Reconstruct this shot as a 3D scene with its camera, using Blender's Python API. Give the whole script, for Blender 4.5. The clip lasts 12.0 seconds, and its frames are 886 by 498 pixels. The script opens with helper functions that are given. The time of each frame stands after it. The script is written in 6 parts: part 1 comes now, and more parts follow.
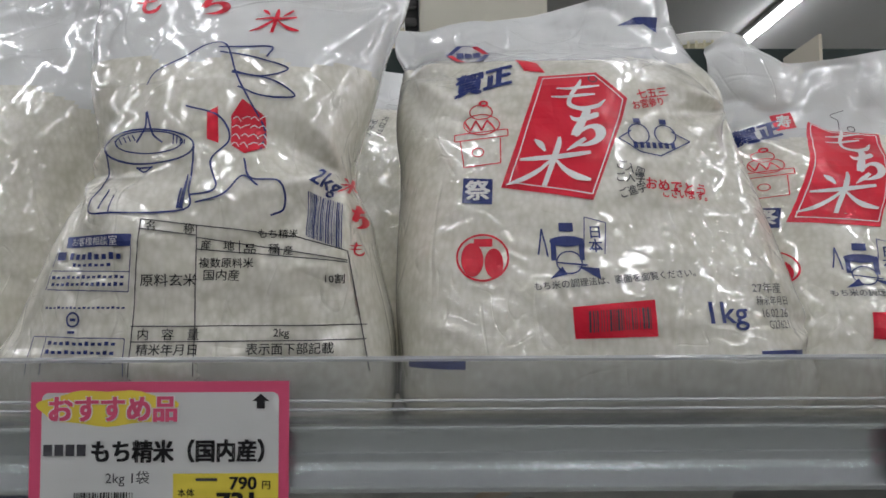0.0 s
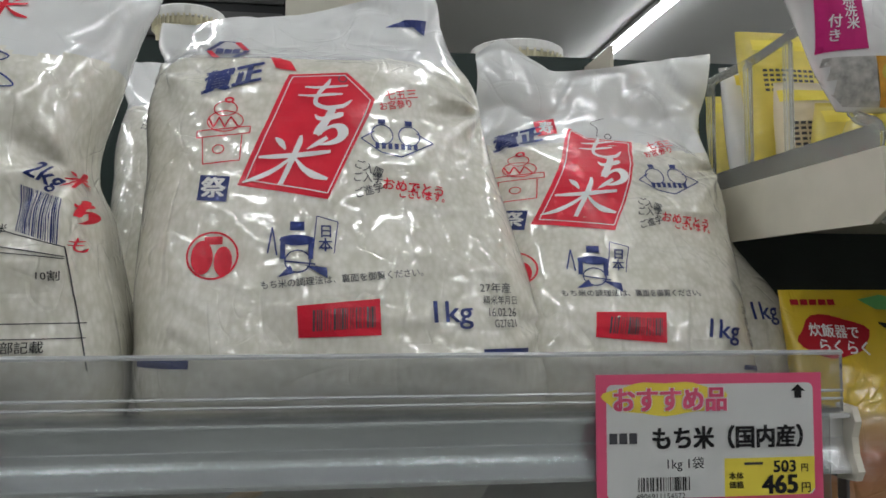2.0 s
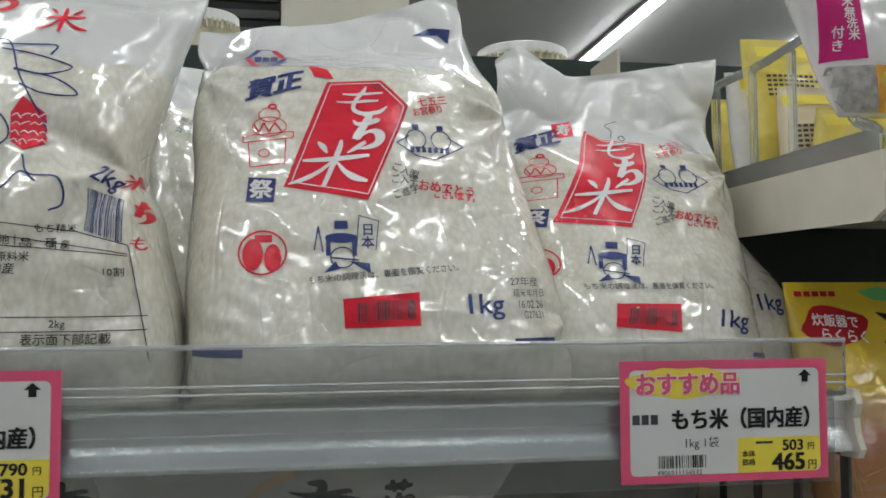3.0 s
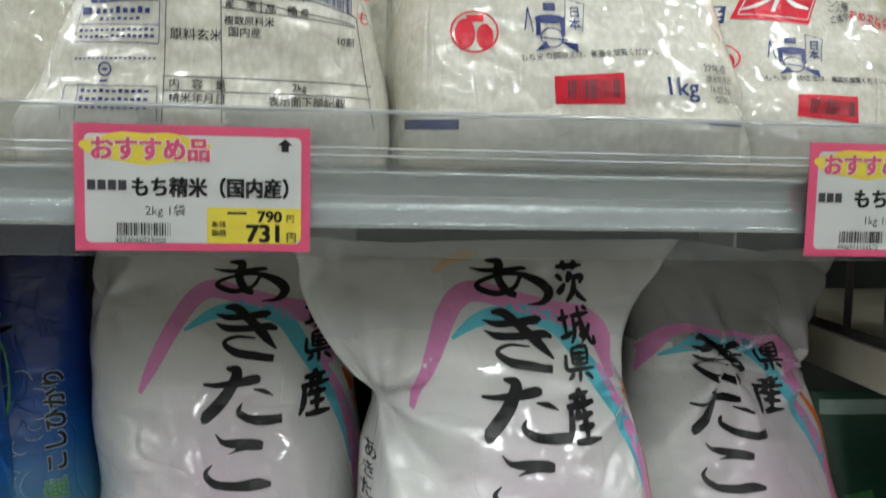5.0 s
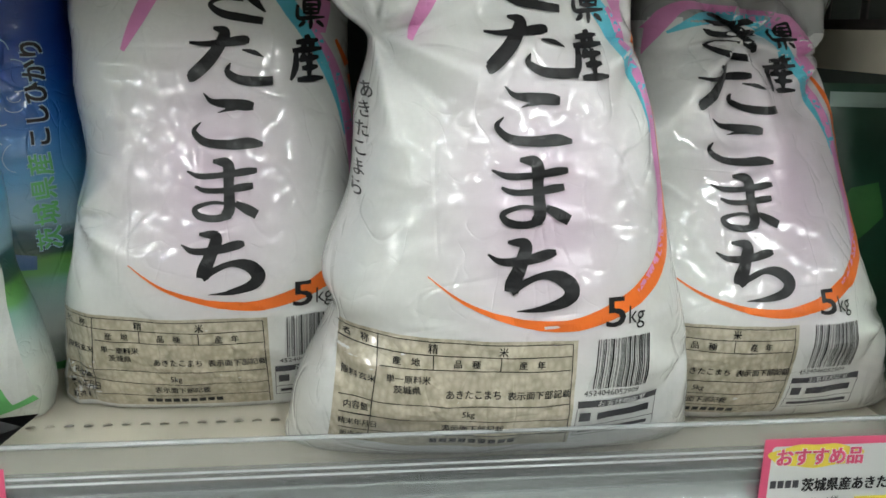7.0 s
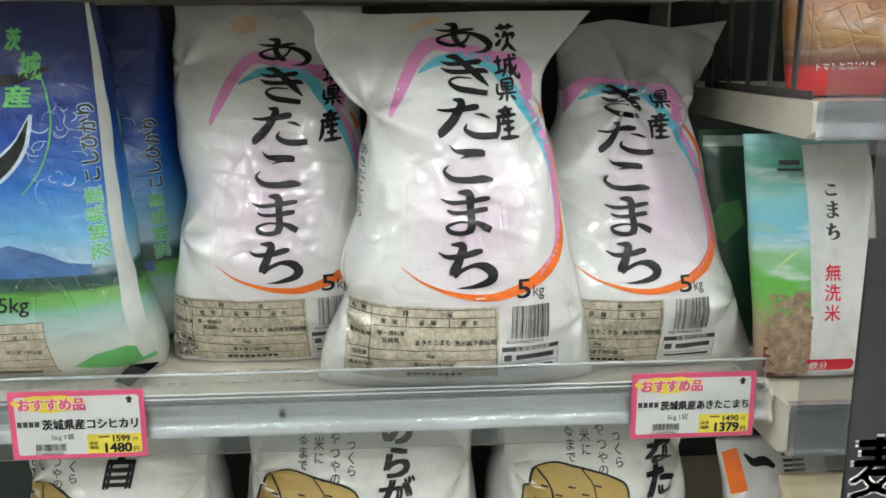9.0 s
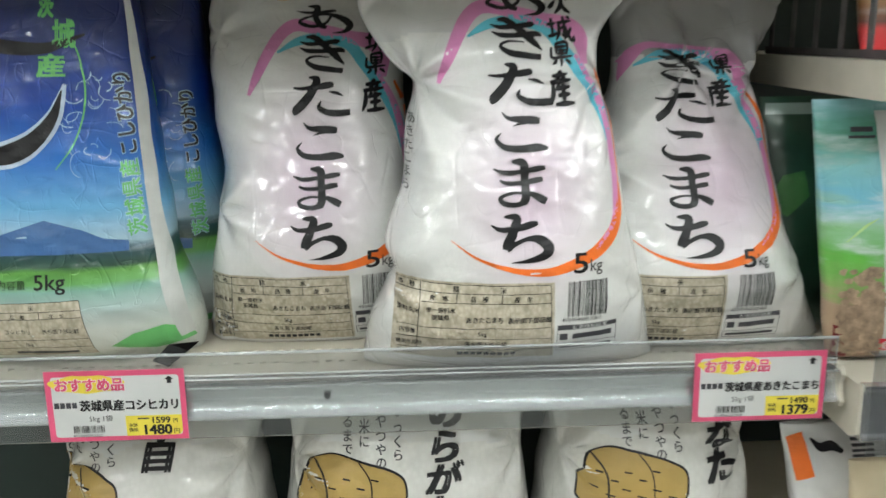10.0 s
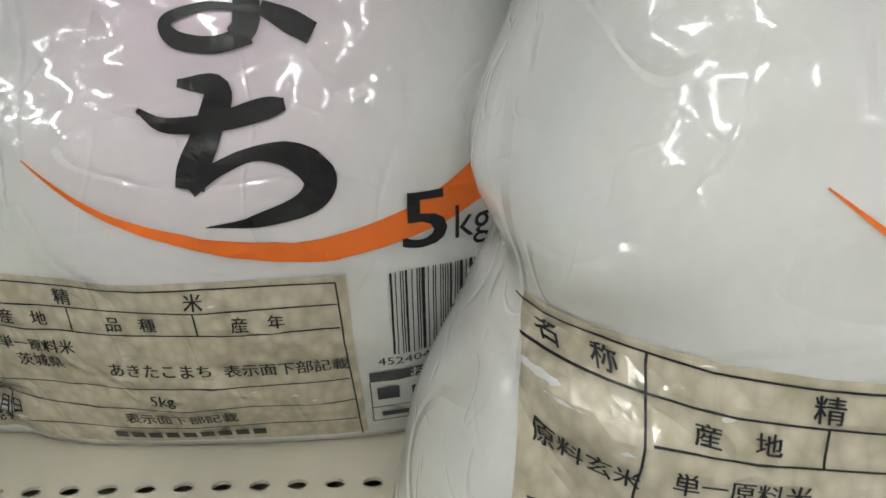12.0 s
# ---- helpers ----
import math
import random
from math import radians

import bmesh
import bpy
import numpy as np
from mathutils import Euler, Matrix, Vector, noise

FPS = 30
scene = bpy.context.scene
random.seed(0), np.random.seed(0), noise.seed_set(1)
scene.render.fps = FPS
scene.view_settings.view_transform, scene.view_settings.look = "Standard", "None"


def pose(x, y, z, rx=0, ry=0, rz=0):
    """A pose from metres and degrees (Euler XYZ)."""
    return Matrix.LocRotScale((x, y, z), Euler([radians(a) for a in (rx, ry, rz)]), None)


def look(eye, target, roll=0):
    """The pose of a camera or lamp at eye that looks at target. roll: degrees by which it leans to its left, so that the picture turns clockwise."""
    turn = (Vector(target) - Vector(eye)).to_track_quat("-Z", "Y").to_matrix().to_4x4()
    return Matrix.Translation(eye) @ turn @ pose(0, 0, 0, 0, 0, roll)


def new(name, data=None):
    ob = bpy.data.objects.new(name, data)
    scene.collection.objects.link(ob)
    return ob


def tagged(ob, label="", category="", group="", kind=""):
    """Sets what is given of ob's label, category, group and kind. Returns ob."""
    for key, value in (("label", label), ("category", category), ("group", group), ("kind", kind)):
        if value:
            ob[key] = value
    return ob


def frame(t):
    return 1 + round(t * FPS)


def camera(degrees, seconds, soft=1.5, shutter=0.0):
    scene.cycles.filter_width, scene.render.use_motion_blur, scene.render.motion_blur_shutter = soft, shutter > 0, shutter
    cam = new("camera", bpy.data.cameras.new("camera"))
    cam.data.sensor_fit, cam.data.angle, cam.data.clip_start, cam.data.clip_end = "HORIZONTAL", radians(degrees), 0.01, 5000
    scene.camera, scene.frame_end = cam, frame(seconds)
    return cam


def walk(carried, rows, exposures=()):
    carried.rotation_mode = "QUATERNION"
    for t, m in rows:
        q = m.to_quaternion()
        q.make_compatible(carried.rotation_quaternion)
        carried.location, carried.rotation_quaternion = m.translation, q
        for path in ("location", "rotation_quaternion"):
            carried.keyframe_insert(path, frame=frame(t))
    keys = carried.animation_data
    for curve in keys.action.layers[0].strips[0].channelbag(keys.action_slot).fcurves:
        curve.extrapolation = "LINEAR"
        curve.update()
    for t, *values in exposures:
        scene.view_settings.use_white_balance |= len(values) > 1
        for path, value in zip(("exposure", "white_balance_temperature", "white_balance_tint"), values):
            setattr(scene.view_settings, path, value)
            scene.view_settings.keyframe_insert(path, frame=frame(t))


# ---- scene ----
cam = camera(53.0, 12.0, 1.6, 0.25)
PATH = [
    (0, (0.062, -0.405, 1.445), (0.095, 1.591, 1.565), -0.2),
    (0.5, (0.065, -0.409, 1.444), (0.131, 1.585, 1.573), 0.1),
    (1, (0.065, -0.42, 1.455), (0.198, 1.571, 1.588), 0.3),
    (1.5, (0.106, -0.417, 1.457), (0.329, 1.567, 1.587), 0.3),
    (2, (0.137, -0.411, 1.444), (0.43, 1.563, 1.565), 0.0),
    (2.5, (0.13, -0.425, 1.444), (0.449, 1.546, 1.562), -0.3),
    (4.5, (0.02, -0.46, 1.421), (0.306, 1.518, 1.345), 0.7),
    (5, (0.005, -0.461, 1.398), (0.279, 1.509, 1.19), 1.3),
    (5.5, (0.003, -0.463, 1.349), (0.258, 1.495, 1.036), 1.5),
    (6, (0.011, -0.462, 1.309), (0.267, 1.485, 0.929), 1.8),
    (6.5, (0.012, -0.454, 1.275), (0.285, 1.48, 0.846), 1.8),
    (7, (0.004, -0.459, 1.255), (0.299, 1.46, 0.773), 1.9),
    (9, (0.049, -0.742, 1.309), (0.191, 1.203, 0.865), -0.1),
    (9.5, (0.045, -0.748, 1.305), (0.141, 1.199, 0.862), -0.6),
    (10, (0.029, -0.706, 1.288), (0.114, 1.236, 0.819), -0.7),
    (10.5, (-0.03, -0.454, 1.233), (0.064, 1.476, 0.715), -0.6),
    (11, (-0.029, -0.277, 1.212), (0.033, 1.633, 0.623), -0.8),
    (11.5, (-0.008, -0.177, 1.172), (0.042, 1.708, 0.505), -1.3),
    (12, (-0.001, -0.138, 1.17), (0.038, 1.722, 0.434), -0.9),
]
EXPOSURES = [(0, -1.47, 6350, 17), (2.7, -1.33, 6400, 12), (4.5, -0.95, 6400, 9), (5.0, -0.73, 6420, 8), (5.5, -0.25, 6420, 8), (6.2, -0.22, 6430, 8), (7.0, -0.31, 6450, 7), (9.0, -0.06, 6500, 8), (10.0, -0.08, 6500, 8), (10.5, -0.28, 6600, 9), (11.5, -0.36, 6650, 9), (12.0, -0.42, 6680, 9)]
walk(cam, [(t, look(eye, target, roll)) for t, eye, target, roll in PATH], EXPOSURES)

# ---- world and exposure ----
world = bpy.data.worlds.new("store_air")
world.use_nodes = True
world.node_tree.nodes["Background"].inputs[0].default_value = (0.8, 0.85, 0.9, 1)
world.node_tree.nodes["Background"].inputs[1].default_value = 0.02
scene.world = world
LAMP_POWER = 46.0


# ---- materials ----
def nodes_of(name):
    m = bpy.data.materials.new(name)
    m.use_nodes = True
    nt = m.node_tree
    return m, nt, nt.nodes["Principled BSDF"]


def surface(name, color, rough=0.5, metal=0.0, spread=0.06, scale=40.0, bump=0.0, bump_scale=200.0, coat=0.0, spec=0.5):
    """A plain surface with stains at one scale and grain at another."""
    m, nt, b = nodes_of(name)
    co = nt.nodes.new("ShaderNodeTexCoord")
    n1 = nt.nodes.new("ShaderNodeTexNoise")
    n1.inputs["Scale"].default_value, n1.inputs["Detail"].default_value = scale, 6
    nt.links.new(co.outputs["Object"], n1.inputs["Vector"])
    ramp = nt.nodes.new("ShaderNodeMapRange")
    ramp.inputs[1].default_value, ramp.inputs[2].default_value = 0.3, 0.7
    ramp.inputs[3].default_value, ramp.inputs[4].default_value = 1 - spread, 1 + spread * 0.6
    nt.links.new(n1.outputs[0], ramp.inputs[0])
    mul = nt.nodes.new("ShaderNodeVectorMath")
    mul.operation = "SCALE"
    mul.inputs[0].default_value = color
    nt.links.new(ramp.outputs[0], mul.inputs["Scale"])
    nt.links.new(mul.outputs[0], b.inputs["Base Color"])
    b.inputs["Roughness"].default_value, b.inputs["Metallic"].default_value = rough, metal
    b.inputs["Coat Weight"].default_value, b.inputs["Coat Roughness"].default_value = coat, 0.12
    b.inputs["Specular IOR Level"].default_value = spec
    if bump:
        n2 = nt.nodes.new("ShaderNodeTexNoise")
        n2.inputs["Scale"].default_value, n2.inputs["Detail"].default_value = bump_scale, 4
        nt.links.new(co.outputs["Object"], n2.inputs["Vector"])
        bp = nt.nodes.new("ShaderNodeBump")
        bp.inputs["Strength"].default_value, bp.inputs["Distance"].default_value = bump, 0.002
        nt.links.new(n2.outputs[0], bp.inputs["Height"])
        nt.links.new(bp.outputs[0], b.inputs["Normal"])
    return m


def glow(name, color, strength):
    m, nt, b = nodes_of(name)
    b.inputs["Emission Color"].default_value = (*color, 1)
    b.inputs["Emission Strength"].default_value = strength
    return m


def crinkle(nt, b, strength=0.5, fine=90.0):
    """Creased plastic film: thin sharp folds over taut, slightly dented film, in the glossy layer above all."""
    co = nt.nodes.new("ShaderNodeTexCoord")

    def math_node(op, a, value=None, other=None):
        m = nt.nodes.new("ShaderNodeMath")
        m.operation = op
        nt.links.new(a, m.inputs[0])
        if other is not None:
            nt.links.new(other, m.inputs[1])
        elif value is not None:
            m.inputs[1].default_value = value
        return m.outputs[0]
    def noise_node(scale, stretch=(1, 1, 1), turn=0.0, detail=1.5, warp=0.4):
        mp = nt.nodes.new("ShaderNodeMapping")
        mp.inputs["Scale"].default_value, mp.inputs["Rotation"].default_value = stretch, (0.2, turn, 0.1)
        nt.links.new(co.outputs["Object"], mp.inputs["Vector"])
        n = nt.nodes.new("ShaderNodeTexNoise")
        n.inputs["Scale"].default_value, n.inputs["Detail"].default_value, n.inputs["Distortion"].default_value = scale * fine / 90, detail, warp
        nt.links.new(mp.outputs[0], n.inputs["Vector"])
        return n.outputs[0]
    total = math_node("ADD", math_node("MULTIPLY", noise_node(13.0), 0.12), other=math_node("MULTIPLY", noise_node(34.0, (1.0, 1.0, 0.6), 0.5, 2.0), 0.16))
    for scale, gain, stretch, turn, low in ((12.0, 0.34, (1.3, 1.0, 0.45), 0.7, 0.43), (17.0, 0.26, (0.45, 1.0, 1.2), -0.5, 0.45), (26.0, 0.2, (1.2, 1.0, 0.5), -0.9, 0.44), (45.0, 0.1, (0.8, 1.0, 0.8), 0.3, 0.48)):
        ab = math_node("ABSOLUTE", math_node("SUBTRACT", noise_node(scale, stretch, turn, 1.0), 0.5))
        fold = math_node("SUBTRACT", math_node("MINIMUM", math_node("MULTIPLY", ab, 48.0), 1.0), 1.0)
        patch = nt.nodes.new("ShaderNodeMapRange")
        patch.interpolation_type = "SMOOTHSTEP"
        patch.inputs[1].default_value, patch.inputs[2].default_value = low, low + 0.1
        patch.inputs[3].default_value, patch.inputs[4].default_value = 0.0, gain
        nt.links.new(noise_node(scale * 0.8, (1, 1, 1), turn + 2.0, 2.0), patch.inputs[0])
        total = math_node("ADD", total, other=math_node("MULTIPLY", fold, other=patch.outputs[0]))
    for name, s, d in (("Coat Normal", strength, 0.0055), ("Normal", strength * 0.3, 0.004)):
        bp = nt.nodes.new("ShaderNodeBump")
        bp.inputs["Strength"].default_value, bp.inputs["Distance"].default_value = s, d
        nt.links.new(total, bp.inputs["Height"])
        nt.links.new(bp.outputs[0], b.inputs[name])
    return co


def film(name, low, high, grain=330.0, rough=0.3, crease=0.35, blush=None):
    """A filled bag's film: rice grains show through as a fine mottle; blush: (colour, x, z, rx, rz) of a soft printed tint."""
    m, nt, b = nodes_of(name)
    co = crinkle(nt, b, crease)
    v = nt.nodes.new("ShaderNodeTexVoronoi")
    v.inputs["Scale"].default_value = grain
    n = nt.nodes.new("ShaderNodeTexNoise")
    n.inputs["Scale"].default_value, n.inputs["Detail"].default_value = grain * 0.3, 4
    mp = nt.nodes.new("ShaderNodeMapping")
    mp.inputs["Scale"].default_value = (1, 1, 0.6)
    nt.links.new(co.outputs["Object"], mp.inputs["Vector"])
    nt.links.new(mp.outputs[0], v.inputs["Vector"])
    nt.links.new(co.outputs["Object"], n.inputs["Vector"])
    av = nt.nodes.new("ShaderNodeMath")
    av.operation = "MULTIPLY_ADD"
    av.inputs[1].default_value = -1.0
    nt.links.new(v.outputs["Distance"], av.inputs[0])
    half = nt.nodes.new("ShaderNodeMath")
    half.operation = "MULTIPLY"
    half.inputs[1].default_value = 1.9
    nt.links.new(n.outputs[0], half.inputs[0])
    nt.links.new(half.outputs[0], av.inputs[2])
    mix = nt.nodes.new("ShaderNodeMix")
    mix.data_type = "RGBA"
    mix.inputs["A"].default_value, mix.inputs["B"].default_value = (*low, 1), (*high, 1)
    nt.links.new(av.outputs[0], mix.inputs["Factor"])
    out = mix.outputs["Result"]
    if blush:
        tint, x, z, rx, rz = blush
        mp2 = nt.nodes.new("ShaderNodeMapping")
        mp2.vector_type = "TEXTURE"
        mp2.inputs["Location"].default_value, mp2.inputs["Scale"].default_value = (x, 0.05, z), (rx, 1, rz)
        nt.links.new(co.outputs["Object"], mp2.inputs["Vector"])
        g = nt.nodes.new("ShaderNodeTexGradient")
        g.gradient_type = "SPHERICAL"
        nt.links.new(mp2.outputs[0], g.inputs[0])
        m2 = nt.nodes.new("ShaderNodeMix")
        m2.data_type = "RGBA"
        m2.inputs["B"].default_value = (*tint, 1)
        nt.links.new(g.outputs["Fac"], m2.inputs["Factor"])
        nt.links.new(out, m2.inputs["A"])
        out = m2.outputs["Result"]
    nt.links.new(out, b.inputs["Base Color"])
    b.inputs["Roughness"].default_value = rough
    b.inputs["Coat Weight"].default_value, b.inputs["Coat Roughness"].default_value = 1.0, 0.06
    b.inputs["Coat IOR"].default_value = 1.7
    return m


def clear(name, tint=(0.9, 0.93, 0.92), haze=0.1, rough=0.08, crease=0.0):
    """Clear plastic: see-through, with a little haze and gloss."""
    m, nt, b = nodes_of(name)
    b.inputs["Base Color"].default_value = (*tint, 1)
    b.inputs["Roughness"].default_value = rough
    if crease:
        crinkle(nt, b, crease)
    tr = nt.nodes.new("ShaderNodeBsdfTransparent")
    tr.inputs[0].default_value = (*tint, 1)
    gl = nt.nodes.new("ShaderNodeBsdfGlossy")
    gl.inputs["Roughness"].default_value = rough
    fr = nt.nodes.new("ShaderNodeFresnel")
    fr.inputs["IOR"].default_value = 1.45
    m1, m2 = nt.nodes.new("ShaderNodeMixShader"), nt.nodes.new("ShaderNodeMixShader")
    nt.links.new(fr.outputs[0], m1.inputs[0])
    nt.links.new(tr.outputs[0], m1.inputs[1])
    nt.links.new(gl.outputs[0], m1.inputs[2])
    m2.inputs[0].default_value = haze
    nt.links.new(m1.outputs[0], m2.inputs[1])
    nt.links.new(b.outputs[0], m2.inputs[2])
    if crease:
        nt.links.new(b.inputs["Coat Normal"].links[0].from_socket, gl.inputs["Normal"])
        nt.links.new(b.inputs["Coat Normal"].links[0].from_socket, fr.inputs["Normal"])
        b.inputs["Coat Weight"].default_value, b.inputs["Coat Roughness"].default_value, b.inputs["Coat IOR"].default_value = 0.7, 0.07, 1.6
    nt.links.new(m2.outputs[0], nt.nodes["Material Output"].inputs[0])
    return m


def ink(name, color, rough=0.36):
    return surface(name, color, rough, spread=0.05, scale=60, coat=0.12, spec=0.3)


BLACK = ink("black_ink", (0.012, 0.012, 0.014))
GREY_INK = ink("grey_ink", (0.06, 0.06, 0.07))
NAVY = ink("navy_ink", (0.02, 0.035, 0.16))
RED = ink("red_ink", (0.66, 0.012, 0.035))
PINK = ink("pink_ink", (0.72, 0.28, 0.55))
CYAN = ink("cyan_ink", (0.13, 0.55, 0.68))
ORANGE = ink("orange_ink", (0.82, 0.17, 0.025))
GOLD_INK = ink("golden_ink", (0.45, 0.31, 0.1))
GREEN_INK = ink("green_ink", (0.15, 0.5, 0.16))
WHITE_INK = ink("white_ink", (0.8, 0.8, 0.8))
CARD_PINK = surface("card_pink", (0.68, 0.085, 0.19), 0.4, spread=0.03)
CARD_WHITE = surface("card_white", (0.64, 0.655, 0.65), 0.4, spread=0.02)
CARD_YELLOW = surface("card_yellow", (0.8, 0.66, 0.07), 0.4, spread=0.03)
STEEL = surface("shelf_steel_cream", (0.60, 0.56, 0.47), 0.4, spread=0.05, scale=12, bump=0.05, bump_scale=400)
RAIL = surface("satin_aluminium_rail", (0.85, 0.87, 0.88), 0.27, 0.75, spread=0.05, scale=9)
PLATE = surface("ivory_end_plate", (0.62, 0.59, 0.5), 0.45)
DARK = surface("dark_panel", (0.02, 0.022, 0.024), 0.5)
GREEN_PANEL = surface("dark_green_panel", (0.004, 0.017, 0.014), 0.45)
CEILING = surface("ceiling_board", (0.55, 0.56, 0.55), 0.8, spread=0.05, scale=1.2, bump=0.1, bump_scale=30)
WALL = surface("store_wall", (0.4, 0.39, 0.36), 0.7, spread=0.05, scale=1.0)
COLUMN = surface("cream_column", (0.68, 0.66, 0.56), 0.6, spread=0.04, scale=3.0)
FLOOR = surface("vinyl_floor", (0.48, 0.47, 0.44), 0.3, spread=0.06, scale=2.0)
CLEAR = clear("clear_guard", (0.8, 0.81, 0.82), haze=0.05, rough=0.06)
CLEAR_CARD = clear("clear_price_strip", (0.88, 0.9, 0.9), haze=0.03, rough=0.05)
TUBE = glow("lamp_tube", (0.97, 1.0, 0.99), LAMP_POWER)


# ---- mesh helpers ----
def place_of(ob):
    p = Vector((0, 0, 0))
    while ob:
        p += ob.location
        ob = ob.parent
    return p


def part(name, bm, material, parent=None, label="", smooth=False):
    """Links a bmesh, given in world metres, as one mesh object under a thing or part."""
    me = bpy.data.meshes.new(name)
    if parent:
        bmesh.ops.translate(bm, verts=bm.verts[:], vec=-place_of(parent))
    bm.to_mesh(me)
    bm.free()
    for m in material if isinstance(material, (list, tuple)) else [material]:
        me.materials.append(m)
    if smooth:
        me.polygons.foreach_set("use_smooth", [True] * len(me.polygons))
    ob = new(name, me)
    ob.parent = parent
    if label:
        ob["label"] = label
    return ob


def thing(name, at, label, category, group="", kind=""):
    ob = new(name)
    ob.location = at
    ob.empty_display_size = 0.02
    return tagged(ob, label, category, group, kind)


def box(bm, x0, x1, y0, y1, z0, z1, bevel=0.0):
    made = bmesh.ops.create_cube(bm, size=1.0)["verts"]
    bmesh.ops.scale(bm, vec=(x1 - x0, y1 - y0, z1 - z0), verts=made)
    bmesh.ops.translate(bm, vec=((x0 + x1) / 2, (y0 + y1) / 2, (z0 + z1) / 2), verts=made)
    if bevel:
        edges = list({e for v in made for e in v.link_edges})
        bmesh.ops.bevel(bm, geom=edges, offset=bevel, segments=2, affect="EDGES")
    return bm


def boxed(*a, bevel=0.0):
    return box(bmesh.new(), *a, bevel=bevel)


def structure(name, bm, material, label, category):
    return tagged(part(name, bm, material), label, category, kind="structure")


def extrude_x(profile, x0, x1, closed=True):
    """A profile in (y, z) drawn out along x."""
    bm = bmesh.new()
    a = [bm.verts.new((x0, y, z)) for y, z in profile]
    b = [bm.verts.new((x1, y, z)) for y, z in profile]
    n = len(profile)
    for i in range(n if closed else n - 1):
        bm.faces.new((a[i], a[(i + 1) % n], b[(i + 1) % n], b[i]))
    if closed:
        bm.faces.new(a[::-1])
        bm.faces.new(b)
    bmesh.ops.recalc_face_normals(bm, faces=bm.faces[:])
    return bm


# ---- flat print in (x, z) ----
def flat_text(body, x, z, size, wide=1.0, bold=0.0, shear=0.0, turn=0.0, align="LEFT", spacing=1.0):
    """Lettering; bold: how far its strokes are thickened, in letter heights, by overlaid copies."""
    cu = bpy.data.curves.new("lettering", "FONT")
    cu.body, cu.size, cu.shear, cu.resolution_u = body, 1.0, shear, 3
    cu.align_x, cu.align_y, cu.space_character = align, "BOTTOM_BASELINE", spacing
    ob = new("lettering", cu)
    bpy.context.view_layer.update()
    me = bpy.data.meshes.new_from_object(ob.evaluated_get(bpy.context.evaluated_depsgraph_get()))
    bm = bmesh.new()
    c, s = math.cos(radians(turn)), math.sin(radians(turn))
    around = ((0, 0),) if bold <= 0 else ((-1, -0.6), (1, -0.6), (1, 0.6), (-1, 0.6))
    for i, (dx, dy) in enumerate(around):
        old = len(bm.verts)
        bm.from_mesh(me)
        bm.verts.ensure_lookup_table()
        for v in bm.verts[old:]:
            a, b = (v.co.x + dx * bold) * size * wide, (v.co.y + dy * bold) * size
            v.co = (x + a * c - b * s, -0.00004 * i, z + a * s + b * c)
    bpy.data.objects.remove(ob)
    bpy.data.curves.remove(cu)
    bpy.data.meshes.remove(me)
    return bm


def glyph(ch, x0, x1, z0, z1, bold=0.0, shear=0.0):
    """One character stretched to fill a box."""
    bm = flat_text(ch, 0, 0, 1.0, 1.0, bold, shear)
    xs, zs = [v.co.x for v in bm.verts], [v.co.z for v in bm.verts]
    ax, az, bx, bz = min(xs), min(zs), max(xs), max(zs)
    for v in bm.verts:
        v.co = (x0 + (v.co.x - ax) / (bx - ax) * (x1 - x0), v.co.y, z0 + (v.co.z - az) / (bz - az) * (z1 - z0))
    return bm


def flat_poly(points):
    bm = bmesh.new()
    f = bm.faces.new([bm.verts.new((x, 0, z)) for x, z in points])
    bmesh.ops.triangulate(bm, faces=[f])
    return bm


def flat_rect(x0, x1, z0, z1):
    return flat_poly([(x0, z0), (x1, z0), (x1, z1), (x0, z1)])


def rounded(x0, x1, z0, z1, r, n=5):
    pts = []
    for cx, cz, a0 in ((x1 - r, z1 - r, 0), (x0 + r, z1 - r, 90), (x0 + r, z0 + r, 180), (x1 - r, z0 + r, 270)):
        pts += [(cx + r * math.cos(radians(a0 + 90 * i / n)), cz + r * math.sin(radians(a0 + 90 * i / n))) for i in range(n + 1)]
    return pts


def spline(pts, n=12):
    """A smooth line through a few points of any dimension."""
    p = [np.array(q, float) for q in pts]
    p = [2 * p[0] - p[1]] + p + [2 * p[-1] - p[-2]]
    out = []
    for i in range(1, len(p) - 2):
        for k in range(n):
            t = k / n
            out.append(0.5 * (2 * p[i] + (p[i + 1] - p[i - 1]) * t + (2 * p[i - 1] - 5 * p[i] + 4 * p[i + 1] - p[i + 2]) * t * t + (3 * p[i] - p[i - 1] - 3 * p[i + 1] + p[i + 2]) * t ** 3))
    return out + [p[-2]]


def flat_stroke(pts, n=10):
    """A band along (x, z, width) points."""
    q = spline(pts, n)
    bm = bmesh.new()
    rows = []
    for i, (x, z, w) in enumerate(q):
        a, b = q[max(i - 1, 0)], q[min(i + 1, len(q) - 1)]
        dx, dz = b[0] - a[0], b[1] - a[1]
        d = math.hypot(dx, dz) or 1
        w = max(w, 0.0002)
        rows.append((bm.verts.new((x - dz / d * w / 2, 0, z + dx / d * w / 2)), bm.verts.new((x + dz / d * w / 2, 0, z - dx / d * w / 2))))
    for (a, b), (c, e) in zip(rows, rows[1:]):
        bm.faces.new((a, b, e, c))
    return bm


